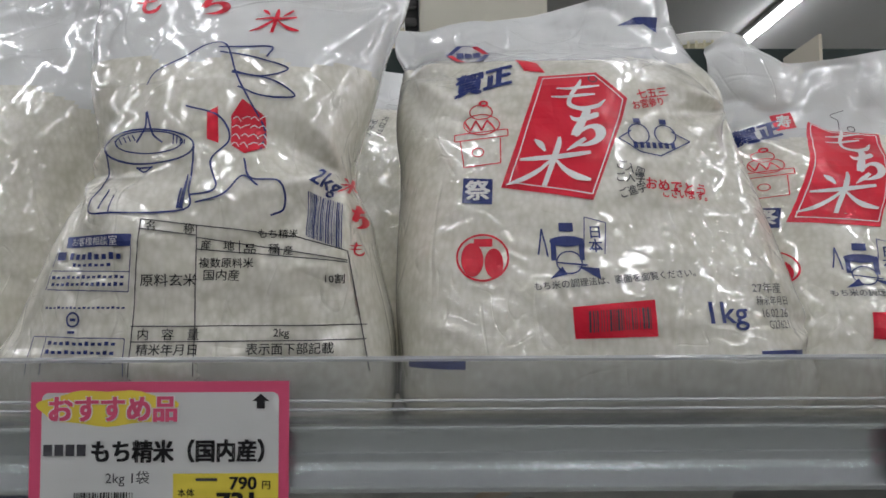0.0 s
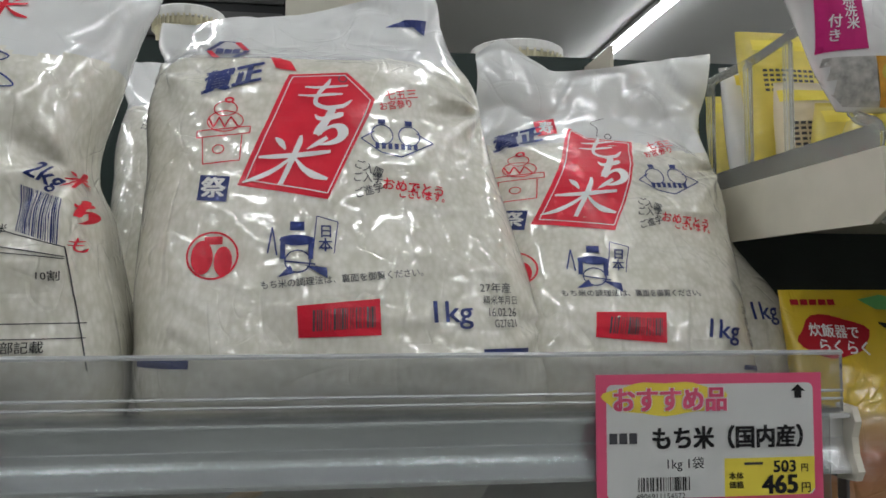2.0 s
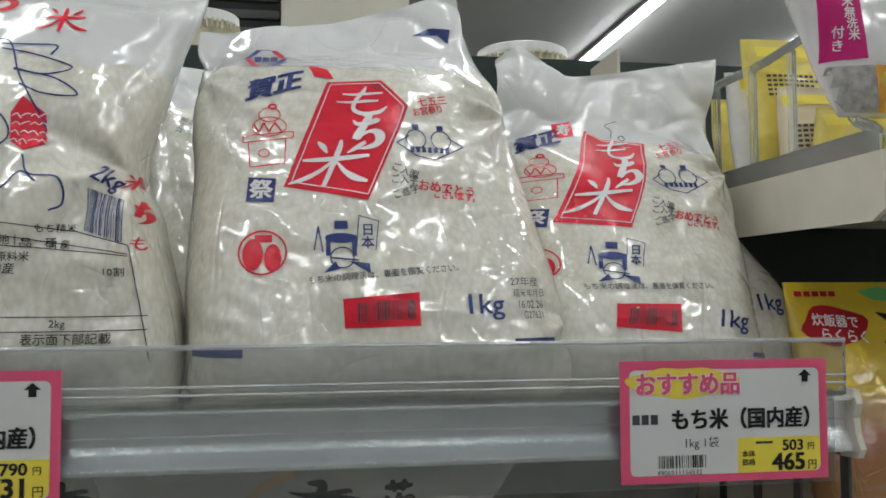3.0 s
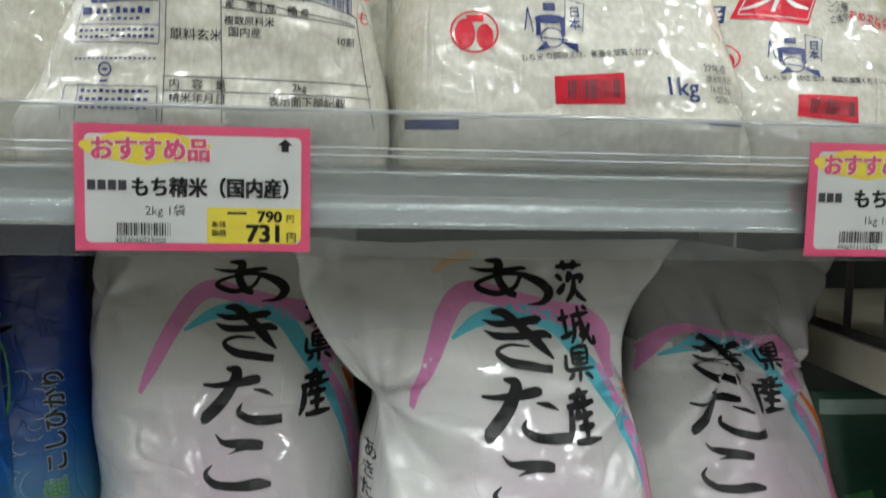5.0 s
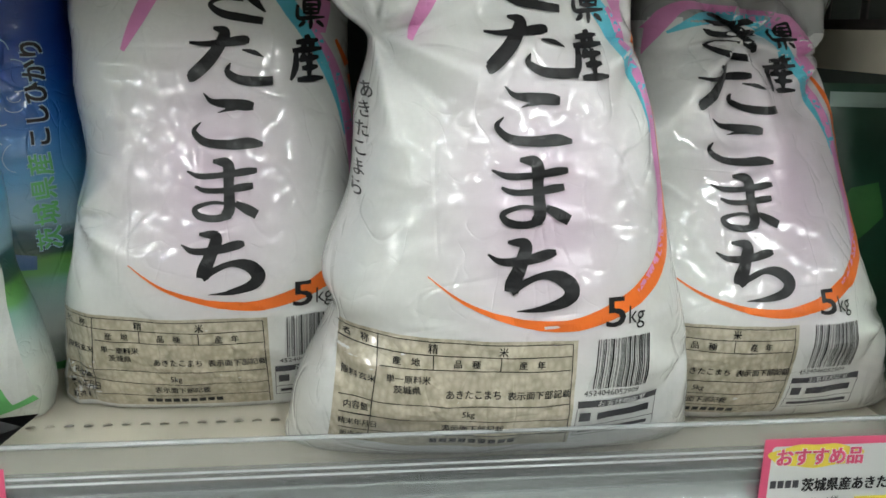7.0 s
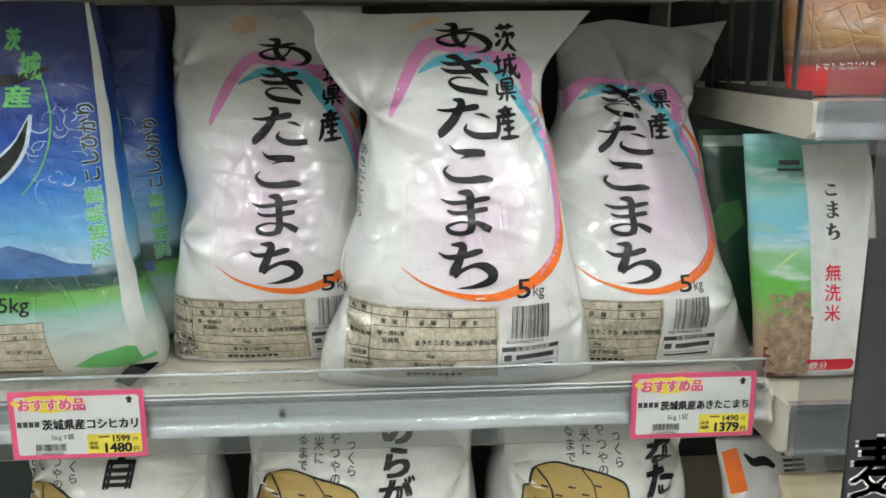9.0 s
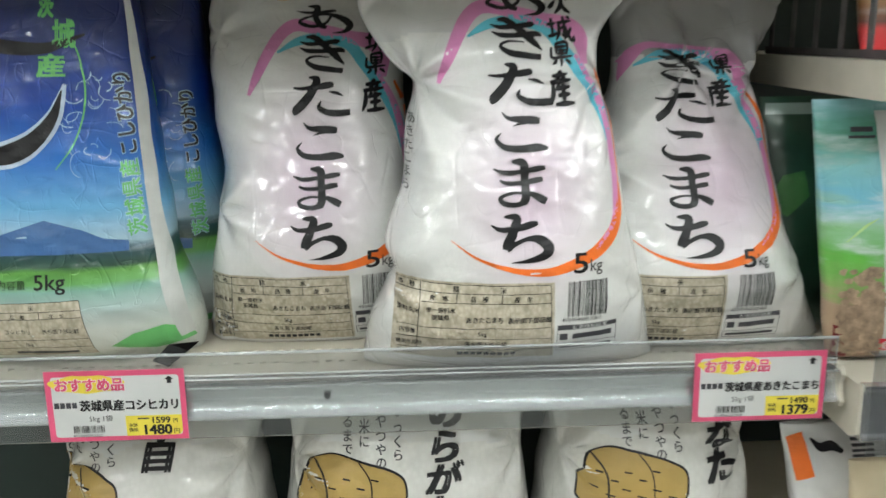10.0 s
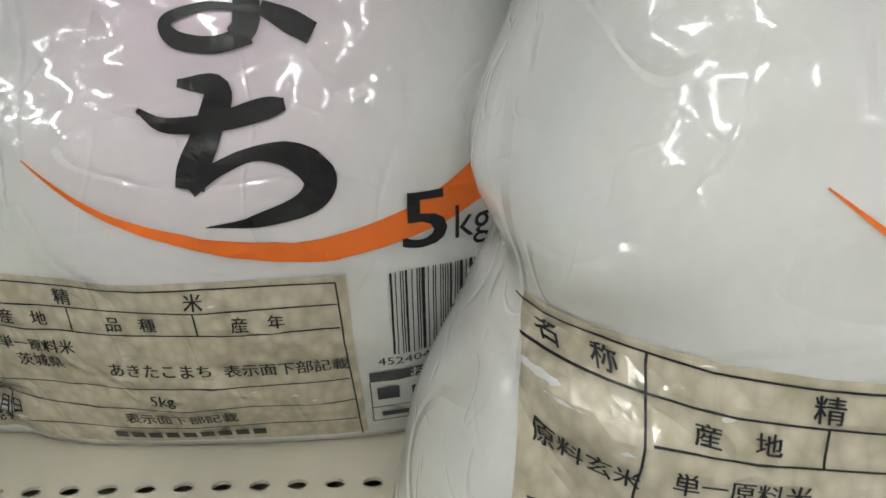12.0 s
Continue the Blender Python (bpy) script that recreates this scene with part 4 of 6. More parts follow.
# ---- print of the one kilogram bags ----
def one_print(bag, skin, warped=False):
    """warped: the print as it lies on the tilted, wrung bag."""
    def lay(name, bm, mat, lift=0.0008, label="", under=None):
        if warped:
            for v in bm.verts:
                x, z = v.co.x - 0.15, v.co.z - 1.5
                v.co.x = 0.3147 + 0.9942 * x + 0.1764 * z + 0.305 * x * z - 0.0537 * z * z
                v.co.z = 1.4893 - 0.0196 * x + 0.9144 * z + 1.2048 * x * z + 0.2318 * z * z
        return print_on(under or bag, skin, name, bm, mat, lift, label)

    def slanted(bm, z0, lean):
        for v in bm.verts:
            v.co.x += (v.co.z - z0) * lean
        return bm

    tag = [(0.124, 1.571), (0.156, 1.573), (0.171, 1.556), (0.167, 1.545), (0.145, 1.496), (0.0995, 1.5035)]
    if warped:
        tag = [(0.1275, 1.577), (0.139, 1.568), (0.168, 1.563), (0.165, 1.550), (0.1435, 1.495), (0.0975, 1.4985)]
    cx, cz = sum(p[0] for p in tag) / 6, sum(p[1] for p in tag) / 6
    inner = [(cx + (x - cx) * 0.9, cz + (z - cz) * 0.93) for x, z in tag]
    red_tag = lay("red_tag", flat_poly(tag), RED, 0.0007, "red printed tag")
    lay("tag_outline", lines([(*a, *b) for a, b in zip(inner, inner[1:] + inner[:1])], 0.0006), WHITE_INK, 0.0014, "", red_tag)
    for ch, x0, x1, z0, z1 in (("も", 0.129, 0.161, 1.548, 1.568), ("ち", 0.136, 0.156, 1.526, 1.549), ("米", 0.106, 0.148, 1.503, 1.532)):
        lay("tag_character", slanted(brush(ch, x0, x1, z0, z1), (z0 + z1) / 2, 0.3), WHITE_INK, 0.0016, "white brush character", red_tag)
    lay("tag_eyelet", ring(0.1535, 1.5685, 0.0022, 0.0022, 0.0007), GREY_INK, 0.001, "", red_tag)
    if not warped:
        lay("emblem_blue", joined([flat_poly([(0.0735, 1.5945), (0.080, 1.604), (0.0835, 1.604), (0.0765, 1.5945)]), flat_poly([(0.0935, 1.585), (0.0995, 1.5945), (0.0965, 1.5945), (0.09, 1.585)]), bars([(0.0795, 1.591, 0.0042, 0.006), (0.0845, 1.591, 0.0042, 0.006), (0.0895, 1.591, 0.0042, 0.006)]), lines([(0.0735, 1.5945, 0.08, 1.604), (0.08, 1.604, 0.093, 1.604), (0.093, 1.604, 0.0995, 1.5945), (0.0995, 1.5945, 0.093, 1.585), (0.093, 1.585, 0.08, 1.585), (0.08, 1.585, 0.0735, 1.5945)], 0.0005)]), NAVY, 0.001, "blue and red six-sided emblem")
        lay("emblem_red", joined([flat_poly([(0.0895, 1.604), (0.093, 1.604), (0.099, 1.595), (0.0955, 1.595)]), flat_poly([(0.08, 1.585), (0.084, 1.585), (0.077, 1.594), (0.074, 1.594)])]), RED, 0.0011)
    lay("greeting", joined([flat_text("賀正", 0.0765, 1.5585, 0.0155, 1.08, 0.05, 0.4, 15)]), NAVY, 0.001, "slanted blue lettering")
    seal = lay("red_seal", flat_poly([(0.1125, 1.586), (0.1245, 1.5815), (0.128, 1.5735), (0.1165, 1.5755)] if not warped else [(0.104, 1.584), (0.118, 1.586), (0.1195, 1.5725), (0.1065, 1.5705)]), RED, 0.001, "small red seal")
    if warped:
        lay("seal_character", glyph("寿", 0.1075, 0.117, 1.573, 1.5835, 0.03), WHITE_INK, 0.0015, "", seal)
        lay("tag_string", flat_stroke([(0.146, 1.569, 0.0006), (0.147, 1.576, 0.0006), (0.143, 1.581, 0.0005), (0.152, 1.584, 0.0004)], 5), GREY_INK, 0.001)
    # an offering stand with two round cakes, in red outline
    lay("offering_drawing", joined([ring(0.091, 1.5405, 0.0095, 0.006, 0.0006), ring(0.091, 1.548, 0.006, 0.0045, 0.0006), ring(0.0925, 1.5535, 0.002, 0.0015, 0.0012),
                                    lines([(0.0765, 1.535, 0.1045, 1.537), (0.0765, 1.531, 0.1045, 1.533), (0.0765, 1.535, 0.0765, 1.531), (0.1045, 1.537, 0.1045, 1.533), (0.0795, 1.531, 0.081, 1.5155), (0.081, 1.5155, 0.1, 1.5175), (0.1, 1.5175, 0.1005, 1.532)], 0.0006),
                                    lines([(0.082, 1.543, 0.085, 1.537), (0.085, 1.537, 0.088, 1.543), (0.088, 1.543, 0.091, 1.537), (0.091, 1.537, 0.094, 1.543), (0.094, 1.543, 0.098, 1.537)], 0.0009), ring(0.0885, 1.524, 0.003, 0.0025, 0.0006)]), RED, 0.001, "red outline drawing of an offering stand")
    fest = lay("festival_seal", flat_poly([(0.0795, 1.4955), (0.0945, 1.4945), (0.0955, 1.5085), (0.0805, 1.5095)]), NAVY, 0.0008)
    lay("festival_character", glyph("祭", 0.0812, 0.094, 1.4967, 1.5078, 0.03), WHITE_INK, 0.0015, "", fest)
    lay("red_disc", joined([ring(0.089, 1.467, 0.0125, 0.0115, 0.001), disc(0.084, 1.466, 0.0055, 0.0085), disc(0.0945, 1.464, 0.0045, 0.0075), flat_rect(0.085, 0.094, 1.4725, 1.4765)]), RED, 0.001, "round red printed mark")
    lay("blue_mark", joined([disc(0.130, 1.4745, 0.0085, 0.0028), flat_rect(0.122, 0.1245, 1.465, 1.476), flat_rect(0.1355, 0.138, 1.465, 1.476), flat_rect(0.1265, 0.1335, 1.4795, 1.484), lines([(0.1245, 1.464, 0.139, 1.4625), (0.116, 1.468, 0.118, 1.481), (0.118, 1.481, 0.1205, 1.467)], 0.0008), lines([(0.1395, 1.487, 0.15, 1.484), (0.15, 1.484, 0.148, 1.468), (0.1395, 1.487, 0.138, 1.470)], 0.0005), flat_poly([(0.121, 1.456), (0.127, 1.462), (0.129, 1.458)]), flat_poly([(0.134, 1.462), (0.145, 1.4555), (0.1445, 1.461)]), ring(0.1305, 1.464, 0.006, 0.0055, 0.0007)]), NAVY, 0.001, "blue printed plain mark")
    lay("banner_word", joined([flat_text("日", 0.1405, 1.4765, 0.0072, 1, 0.015), flat_text("本", 0.1402, 1.4695, 0.0072, 1, 0.015)]), NAVY, 0.0012)
    lay("crest_mark", joined([ring(0.174, 1.534, 0.0058, 0.006, 0.0007), ring(0.189, 1.534, 0.0058, 0.006, 0.0007), flat_rect(0.172, 0.176, 1.5405, 1.5435), flat_rect(0.187, 0.191, 1.5405, 1.5435), lines([(0.1625, 1.531, 0.17, 1.536), (0.1625, 1.531, 0.173, 1.5235), (0.173, 1.5235, 0.184, 1.521), (0.184, 1.521, 0.202, 1.530), (0.202, 1.530, 0.193, 1.536)], 0.0007), bars([(0.170 + 0.0035 * i, 1.5255, 0.0022, 0.0035) for i in range(7)])]), NAVY, 0.001, "blue outline mark")
    lay("fan_words", joined([flat_text("ご入園", 0.158, 1.5145, 0.0058, 0.9, 0.005, turn=-22), flat_text("ご入学", 0.1575, 1.5065, 0.0058, 0.9, 0.005, turn=-2), flat_text("ご進学", 0.159, 1.497, 0.0058, 0.9, 0.005, turn=18)]), GREY_INK, 0.001)
    lay("congratulation", joined([flat_text("おめでとう", 0.1725, 1.503, 0.0072, 0.95, 0.02, turn=-6), flat_text("ございます。", 0.181, 1.4985, 0.0062, 0.75, 0.02, turn=-4)]), RED, 0.001)
    lay("festival_word", joined([flat_text("七五三", 0.177, 1.556, 0.0066, 0.95, 0.015, turn=10), flat_text("お宮参り", 0.1735, 1.5495, 0.0055, 0.9, 0.015, turn=12)]), RED, 0.001)
    lay("cooking_line", joined([flat_text("もち米の調理法は、裏面を御覧ください。", 0.113, 1.4505, 0.0044, 0.98, 0.004, turn=5.0)]), GREY_INK, 0.001)
    patch = lay("barcode_patch", flat_poly([(0.1305, 1.4425), (0.170, 1.446), (0.1705, 1.4285), (0.1315, 1.4275)]), RED, 0.0008, "red barcode patch")
    lay("barcode", sloped(barcode(0.138, 0.168, 1.4305, 1.4405, 9, 24), 0.06, 0.138), GREY_INK, 0.0012, "", patch)
    lay("weight", joined([flat_text("1kg", 0.193, 1.4345, 0.0148, 1.12, 0.012)]), NAVY, 0.001, "blue weight lettering")
    lay("date_stamp", joined([flat_text("27年産", 0.221, 1.4495, 0.0056, 1.1), flat_text("精米年月日", 0.2225, 1.4435, 0.0048, 0.85), flat_text("16.02.26", 0.2245, 1.437, 0.0062, 0.8), flat_text("G27621", 0.228, 1.4315, 0.0056, 0.75)]), GREY_INK, 0.001)
    lay("blue_band", flat_rect(0.221, 0.247, 1.4185, 1.4212), NAVY, 0.001)
    lay("blue_band", flat_rect(0.0525, 0.080, 1.4125, 1.418), NAVY, 0.001)


one_print(one, one_skin)
one_print(three, three_skin, True)
print_on(one, one_skin, "blue_tab", flat_poly([(0.183, 1.621), (0.196, 1.629), (0.21, 1.628), (0.208, 1.616), (0.201, 1.6235)]), NAVY, 0.001)


# ---- print of the two kilogram bag ----
def two_print(bag, skin, dx=0.0):
    def lay(name, bm, mat, lift=0.0008, label=""):
        return print_on(bag, skin, name, shifted(bm, dx), mat, lift, label)

    w = 0.0009
    lay("mortar_drawing", joined([ring(-0.073, 1.5205, 0.0225, 0.0085, w), ring(-0.0725, 1.5225, 0.0165, 0.0055, 0.0007), flat_stroke([(-0.0945, 1.519, w), (-0.0945, 1.512, w), (-0.095, 1.500, w), (-0.0985, 1.4885, w), (-0.085, 1.487, w), (-0.052, 1.4885, w), (-0.0505, 1.500, w), (-0.0505, 1.520, w)], 6),
                                  lines([(-0.092, 1.489, -0.090, 1.499), (-0.055, 1.489, -0.054, 1.499), (-0.0785, 1.510, -0.070, 1.510)], w), flat_stroke([(-0.0785, 1.5225, w), (-0.0745, 1.530, w), (-0.0745, 1.538, w), (-0.071, 1.527, w), (-0.066, 1.5225, w)], 6)]), NAVY, 0.001, "dark blue outline drawing of a wooden mortar")
    lay("mortar_hatching", joined([lines([(-0.0895 + 0.0022 * i, 1.5235 + 0.0025 * math.sin(i * 0.35), -0.088 + 0.0022 * i, 1.5205 + 0.003 * math.sin(i * 0.35)) for i in range(5)] + [(-0.0605 + 0.0018 * i, 1.5262 - 0.0008 * i, -0.0605 + 0.0018 * i, 1.5215) for i in range(4)], 0.0006), flat_stroke([(-0.0535, 1.489, 0.0022), (-0.0525, 1.497, 0.0016), (-0.052, 1.506, 0.0006)], 4), flat_stroke([(-0.0785, 1.5105, 0.0008), (-0.0742, 1.5078, 0.0008), (-0.07, 1.5105, 0.0008)], 5), lines([(-0.087, 1.4875, -0.0865, 1.496)], 0.0006)]), NAVY, 0.001)
    # plain shapes where the bag has its illustration
    leaf = [flat_stroke([(-0.044, 1.573, w), (-0.028, 1.570, w), (-0.0085, 1.563, w), (-0.022, 1.558, w), (-0.036, 1.561, w)], 6), flat_stroke([(-0.036, 1.560, w), (-0.016, 1.556, w), (-0.004, 1.547, w), (-0.02, 1.547, w), (-0.032, 1.552, w)], 6), flat_stroke([(-0.045, 1.576, w), (-0.03, 1.576, w), (-0.018, 1.576, w), (-0.02, 1.570, w)], 6)]
    curves = [flat_stroke([(-0.056, 1.541, w), (-0.040, 1.536, w), (-0.034, 1.524, w), (-0.042, 1.513, w), (-0.038, 1.499, w), (-0.050, 1.4955, w)], 8), flat_stroke([(-0.026, 1.514, w), (-0.022, 1.504, w), (-0.008, 1.502, w), (-0.006, 1.490, w), (-0.012, 1.486, w)], 8), flat_stroke([(-0.047, 1.492, w), (-0.034, 1.496, w), (-0.026, 1.505, w), (-0.018, 1.500, w)], 8), flat_stroke([(-0.0775, 1.553, 0.0005), (-0.074, 1.562, w), (-0.06, 1.571, w), (-0.05, 1.5785, w), (-0.041, 1.577, w), (-0.034, 1.560, w), (-0.026, 1.545, w), (-0.018, 1.53, w), (-0.019, 1.519, w)], 8)]
    lay("outline_drawing", joined(leaf + curves), NAVY, 0.001, "dark blue plain outline shapes")
    lay("red_patch", joined([flat_poly([(-0.034, 1.536), (-0.029, 1.545), (-0.0175, 1.536), (-0.0165, 1.520), (-0.026, 1.5165), (-0.033, 1.521)]), flat_poly([(-0.0455, 1.538), (-0.0405, 1.541), (-0.039, 1.522), (-0.0445, 1.524)])]), RED, 0.0009, "red patterned patch")
    rnd = random.Random(4)
    lay("pattern", joined([flat_stroke([(x, z, 0.0005), (x + 0.002, z + 0.0012, 0.0005), (x + 0.004, z + rnd.uniform(-0.002, 0.002), 0.0005)], 3) for x, z in ((-0.033 + 0.0042 * i, 1.521 + 0.0045 * j) for i in range(4) for j in range(4))]), WHITE_INK, 0.0013)
    lay("red_title", joined([brush("も", -0.099, -0.083, 1.602, 1.621), brush("ち", -0.064, -0.046, 1.600, 1.618), brush("米", -0.031, -0.006, 1.585, 1.603)]), RED, 0.0012, "red brush title")
    lay("table_frame", lines([(-0.071, 1.484, 0.0, 1.476), (0.0, 1.476, 0.0225, 1.470), (-0.071, 1.484, -0.0735, 1.412), (0.0225, 1.470, 0.033, 1.412), (-0.0455, 1.481, -0.0445, 1.412), (-0.0715, 1.4795, -0.0455, 1.4765), (-0.0455, 1.4755, 0.0225, 1.4655), (-0.0455, 1.470, 0.0225, 1.4645),
                              (-0.0735, 1.4345, 0.0315, 1.4345), (-0.0735, 1.4275, 0.0315, 1.4275), (-0.0255, 1.474, -0.0255, 1.468), (-0.008, 1.471, -0.008, 1.467)], 0.0005), GREY_INK, 0.001)
    words = [("名", -0.0685, 1.4775, 0.0052), ("称", -0.0515, 1.4765, 0.0052), ("もち精米", -0.018, 1.4745, 0.0046), ("産　地", -0.0435, 1.4685, 0.0052), ("品　種", -0.0235, 1.467, 0.0052), ("産", -0.006, 1.4665, 0.0045), ("複数原料米", -0.044, 1.4605, 0.0050), ("国内産", -0.042, 1.4545, 0.0056), ("10割", 0.012, 1.4535, 0.0048), ("原料玄米", -0.070, 1.4520, 0.0064), ("内　容　量", -0.0705, 1.4275, 0.0056), ("2kg", -0.010, 1.4282, 0.0052), ("精米年月日", -0.0705, 1.4205, 0.0056), ("表示面下部記載", -0.022, 1.4205, 0.0056)]
    lay("table_wording", joined([flat_text(b, x, z + 0.0012, s, 1.0, 0.006) for b, x, z, s in words]), BLACK, 0.0016)
    lay("weight", joined([flat_text("2kg", 0.0045, 1.504, 0.0125, 0.7, 0.015, turn=-28)]), NAVY, 0.001, "dark blue weight lettering")
    lay("barcode", sloped(barcode(0.004, 0.0205, 1.4765, 1.4985, 13, 22), -0.35, 0.004), NAVY, 0.001)
    dashes = []
    for x, z, n, h, step in ((-0.1085, 1.4655, 8, 0.0034, 0.0038), (-0.106, 1.4622, 7, 0.0016, 0.0032), (-0.117, 1.4565, 14, 0.0016, 0.0029), (-0.117, 1.4532, 14, 0.0016, 0.0029), (-0.119, 1.4425, 18, 0.0011, 0.0024), (-0.115, 1.4258, 11, 0.0018, 0.0033), (-0.1155, 1.4218, 11, 0.0018, 0.0033), (-0.116, 1.4178, 11, 0.0018, 0.0033)):
        dashes += [(x + step * k, z, step * 0.62, h * (0.75 + 0.25 * (k % 3 == 0))) for k in range(n)]
    lay("advice_block", bars(dashes + [(-0.116, 1.4655, 0.005, 0.004), (-0.105, 1.431, 0.004, 0.0013)]), NAVY, 0.0012)
    lay("advice_header", flat_rect(-0.112, -0.0745, 1.4715, 1.477), NAVY, 0.0010)
    lay("advice_frame", joined([lines([(-0.116, 1.4715, -0.118, 1.4625), (-0.0745, 1.4715, -0.0752, 1.4505), (-0.118, 1.4605, -0.075, 1.4595), (-0.119, 1.4515, -0.0752, 1.4505), (-0.118, 1.4605, -0.12, 1.4515)], 0.0004), lines([(-0.124, 1.4295, -0.076, 1.429), (-0.124, 1.4295, -0.126, 1.412), (-0.076, 1.429, -0.076, 1.412), (-0.1165, 1.4295, -0.118, 1.412)], 0.0004), ring(-0.1025, 1.4375, 0.0032, 0.0032, 0.0009), flat_rect(-0.104, -0.101, 1.4368, 1.4382)]), NAVY, 0.0012)
    lay("advice_heading", joined([flat_text("お客様相談室", -0.109, 1.4725, 0.0045, 1.05)]), WHITE_INK, 0.0014)
    lay("side_red_marks", joined([brush("米", 0.0165, 0.0275, 1.4995, 1.5095), brush("ち", 0.0235, 0.030, 1.482, 1.494), brush("も", 0.023, 0.030, 1.468, 1.475)]), RED, 0.001)


two_print(two, two_skin)
print_on(rear_two, rear_two_skin, "weight", flat_text("2kg", -0.148, 1.4735, 0.0145, 0.8, 0.02, turn=-8), BLACK, 0.001, "dark weight lettering")
print_on(rear_one, rear_one_skin, "date_stamp", joined([flat_text("27年産", 0.020, 1.566, 0.0062, 0.8, turn=72), flat_text("16.02.26", 0.028, 1.566, 0.0062, 0.8, turn=72)]), GREY_INK, 0.001)
print_on(rear_three, rear_three_skin, "weight", flat_text("1kg", 0.398, 1.434, 0.015, 1.0, 0.012), NAVY, 0.001, "blue weight lettering")


# ---- price cards ----
def price_card(x, z, title, weight, old, price, digits, brand, small=1.0):
    """A pink-edged price card in the rail; x, z is its top left corner."""
    w, h, y = 0.1145, 0.0625, -0.0036
    card = thing("price_card", (x + w / 2, y, z - h), "white price card with a pink border in the shelf rail", "price card", "price cards")

    def lay(name, bm, mat, k, label="", under=None):
        for v in bm.verts:
            v.co = (x + v.co.x, y - 0.00035 - k * 0.0002 + v.co.y, z + v.co.z)
        return part(name, bm, mat, under or card, label)
    part("card", boxed(x, x + w, y - 0.0003, y + 0.0003, z - h, z), CARD_PINK, card)
    lay("white_field", flat_poly(rounded(0.005, w - 0.0045, -h + 0.004, -0.0048, 0.003)), CARD_WHITE, 0.5)
    patch = lay("price_patch", flat_poly([(0.0635, -h + 0.004), (w - 0.0075, -h + 0.004), (w - 0.0045, -h + 0.007), (w - 0.0045, -0.0405), (0.0635, -0.0405)]), CARD_YELLOW, 1)
    blob = [(0.034 + 0.031 * math.cos(a) * (1 + 0.05 * math.sin(5 * a)), -0.0115 + 0.0078 * math.sin(a) * (1 + 0.08 * math.sin(7 * a))) for a in (2 * math.pi * i / 36 for i in range(36))]
    lay("yellow_blob", flat_poly(blob), CARD_YELLOW, 1)
    lay("heading_edge", flat_text("おすすめ品", 0.0075, -0.0165, 0.0122, 0.95, 0.085), WHITE_INK, 2)
    lay("heading", flat_text("おすすめ品", 0.0075, -0.0165, 0.0122, 0.95, 0.04), CARD_PINK, 3.2, "pink heading")
    lay("arrow", joined([flat_poly([(0.0982, -0.0088), (0.1058, -0.0088), (0.102, -0.0055)]), flat_rect(0.1002, 0.1038, -0.0121, -0.0088)]), BLACK, 2)
    n = len(title)
    size = min(0.0112, 0.083 / n * 1.12)
    wide = 0.083 / (n * size) if n > 8 else 0.94
    lay("title", flat_text(title, 0.0268, -0.0345, size, wide, 0.042), BLACK, 2, "bold black title")
    for i in range(brand):
        lay("maker_bar", flat_rect(0.0062 + 0.0049 * i, 0.0062 + 0.0049 * i + 0.0039, -0.0325, -0.0275), GREY_INK, 2)
    lay("weight", flat_text(weight, 0.0335, -0.0445, 0.0062, 1.0), GREY_INK, 2)
    lay("old_price", flat_text(old, 0.1005, -0.0475, 0.0078, 1.05, 0.028, align="RIGHT"), BLACK, 2, "", patch)
    lay("price", flat_text(price, 0.1013, -0.0575, 0.0122, 1.02, 0.038, align="RIGHT"), BLACK, 2, "bold price", patch)
    for word, x1, z1, s in (("円", 0.1025, -0.0472, 0.0042), ("円", 0.1024, -0.0572, 0.0055), ("本体", 0.0655, -0.0503, 0.0038), ("価格", 0.0655, -0.0545, 0.0038)):
        lay("unit_mark", flat_text(word, x1, z1, s, 1, 0.01), BLACK, 2)
    lay("tax_bar", flat_rect(0.0735, 0.083, -0.0438, -0.0426), GREY_INK, 2)
    lay("barcode", barcode(0.020, 0.046, -0.055, -0.0485, len(digits) + int(digits[-3:]), 26), BLACK, 2)
    lay("barcode_digits", flat_text(digits, 0.019, -0.0585, 0.0036, 1.05), BLACK, 2)
    return card


price_card(-0.1148, 1.4102, "もち精米（国内産）", "2kg 1袋", "790", "731", "4524046029000", 4)
price_card(0.2703, 1.4100, "もち米（国内産）", "1kg 1袋", "503", "465", "4906911154572", 3)
price_card(-0.2715, 1.0215, "茨城県産コシヒカリ", "5kg 1袋", "1599", "1480", "4524046052855", 4)
price_card(0.2735, 1.0220, "茨城県産あきたこまち", "5kg 1袋", "1490", "1379", "4524046052909", 4)


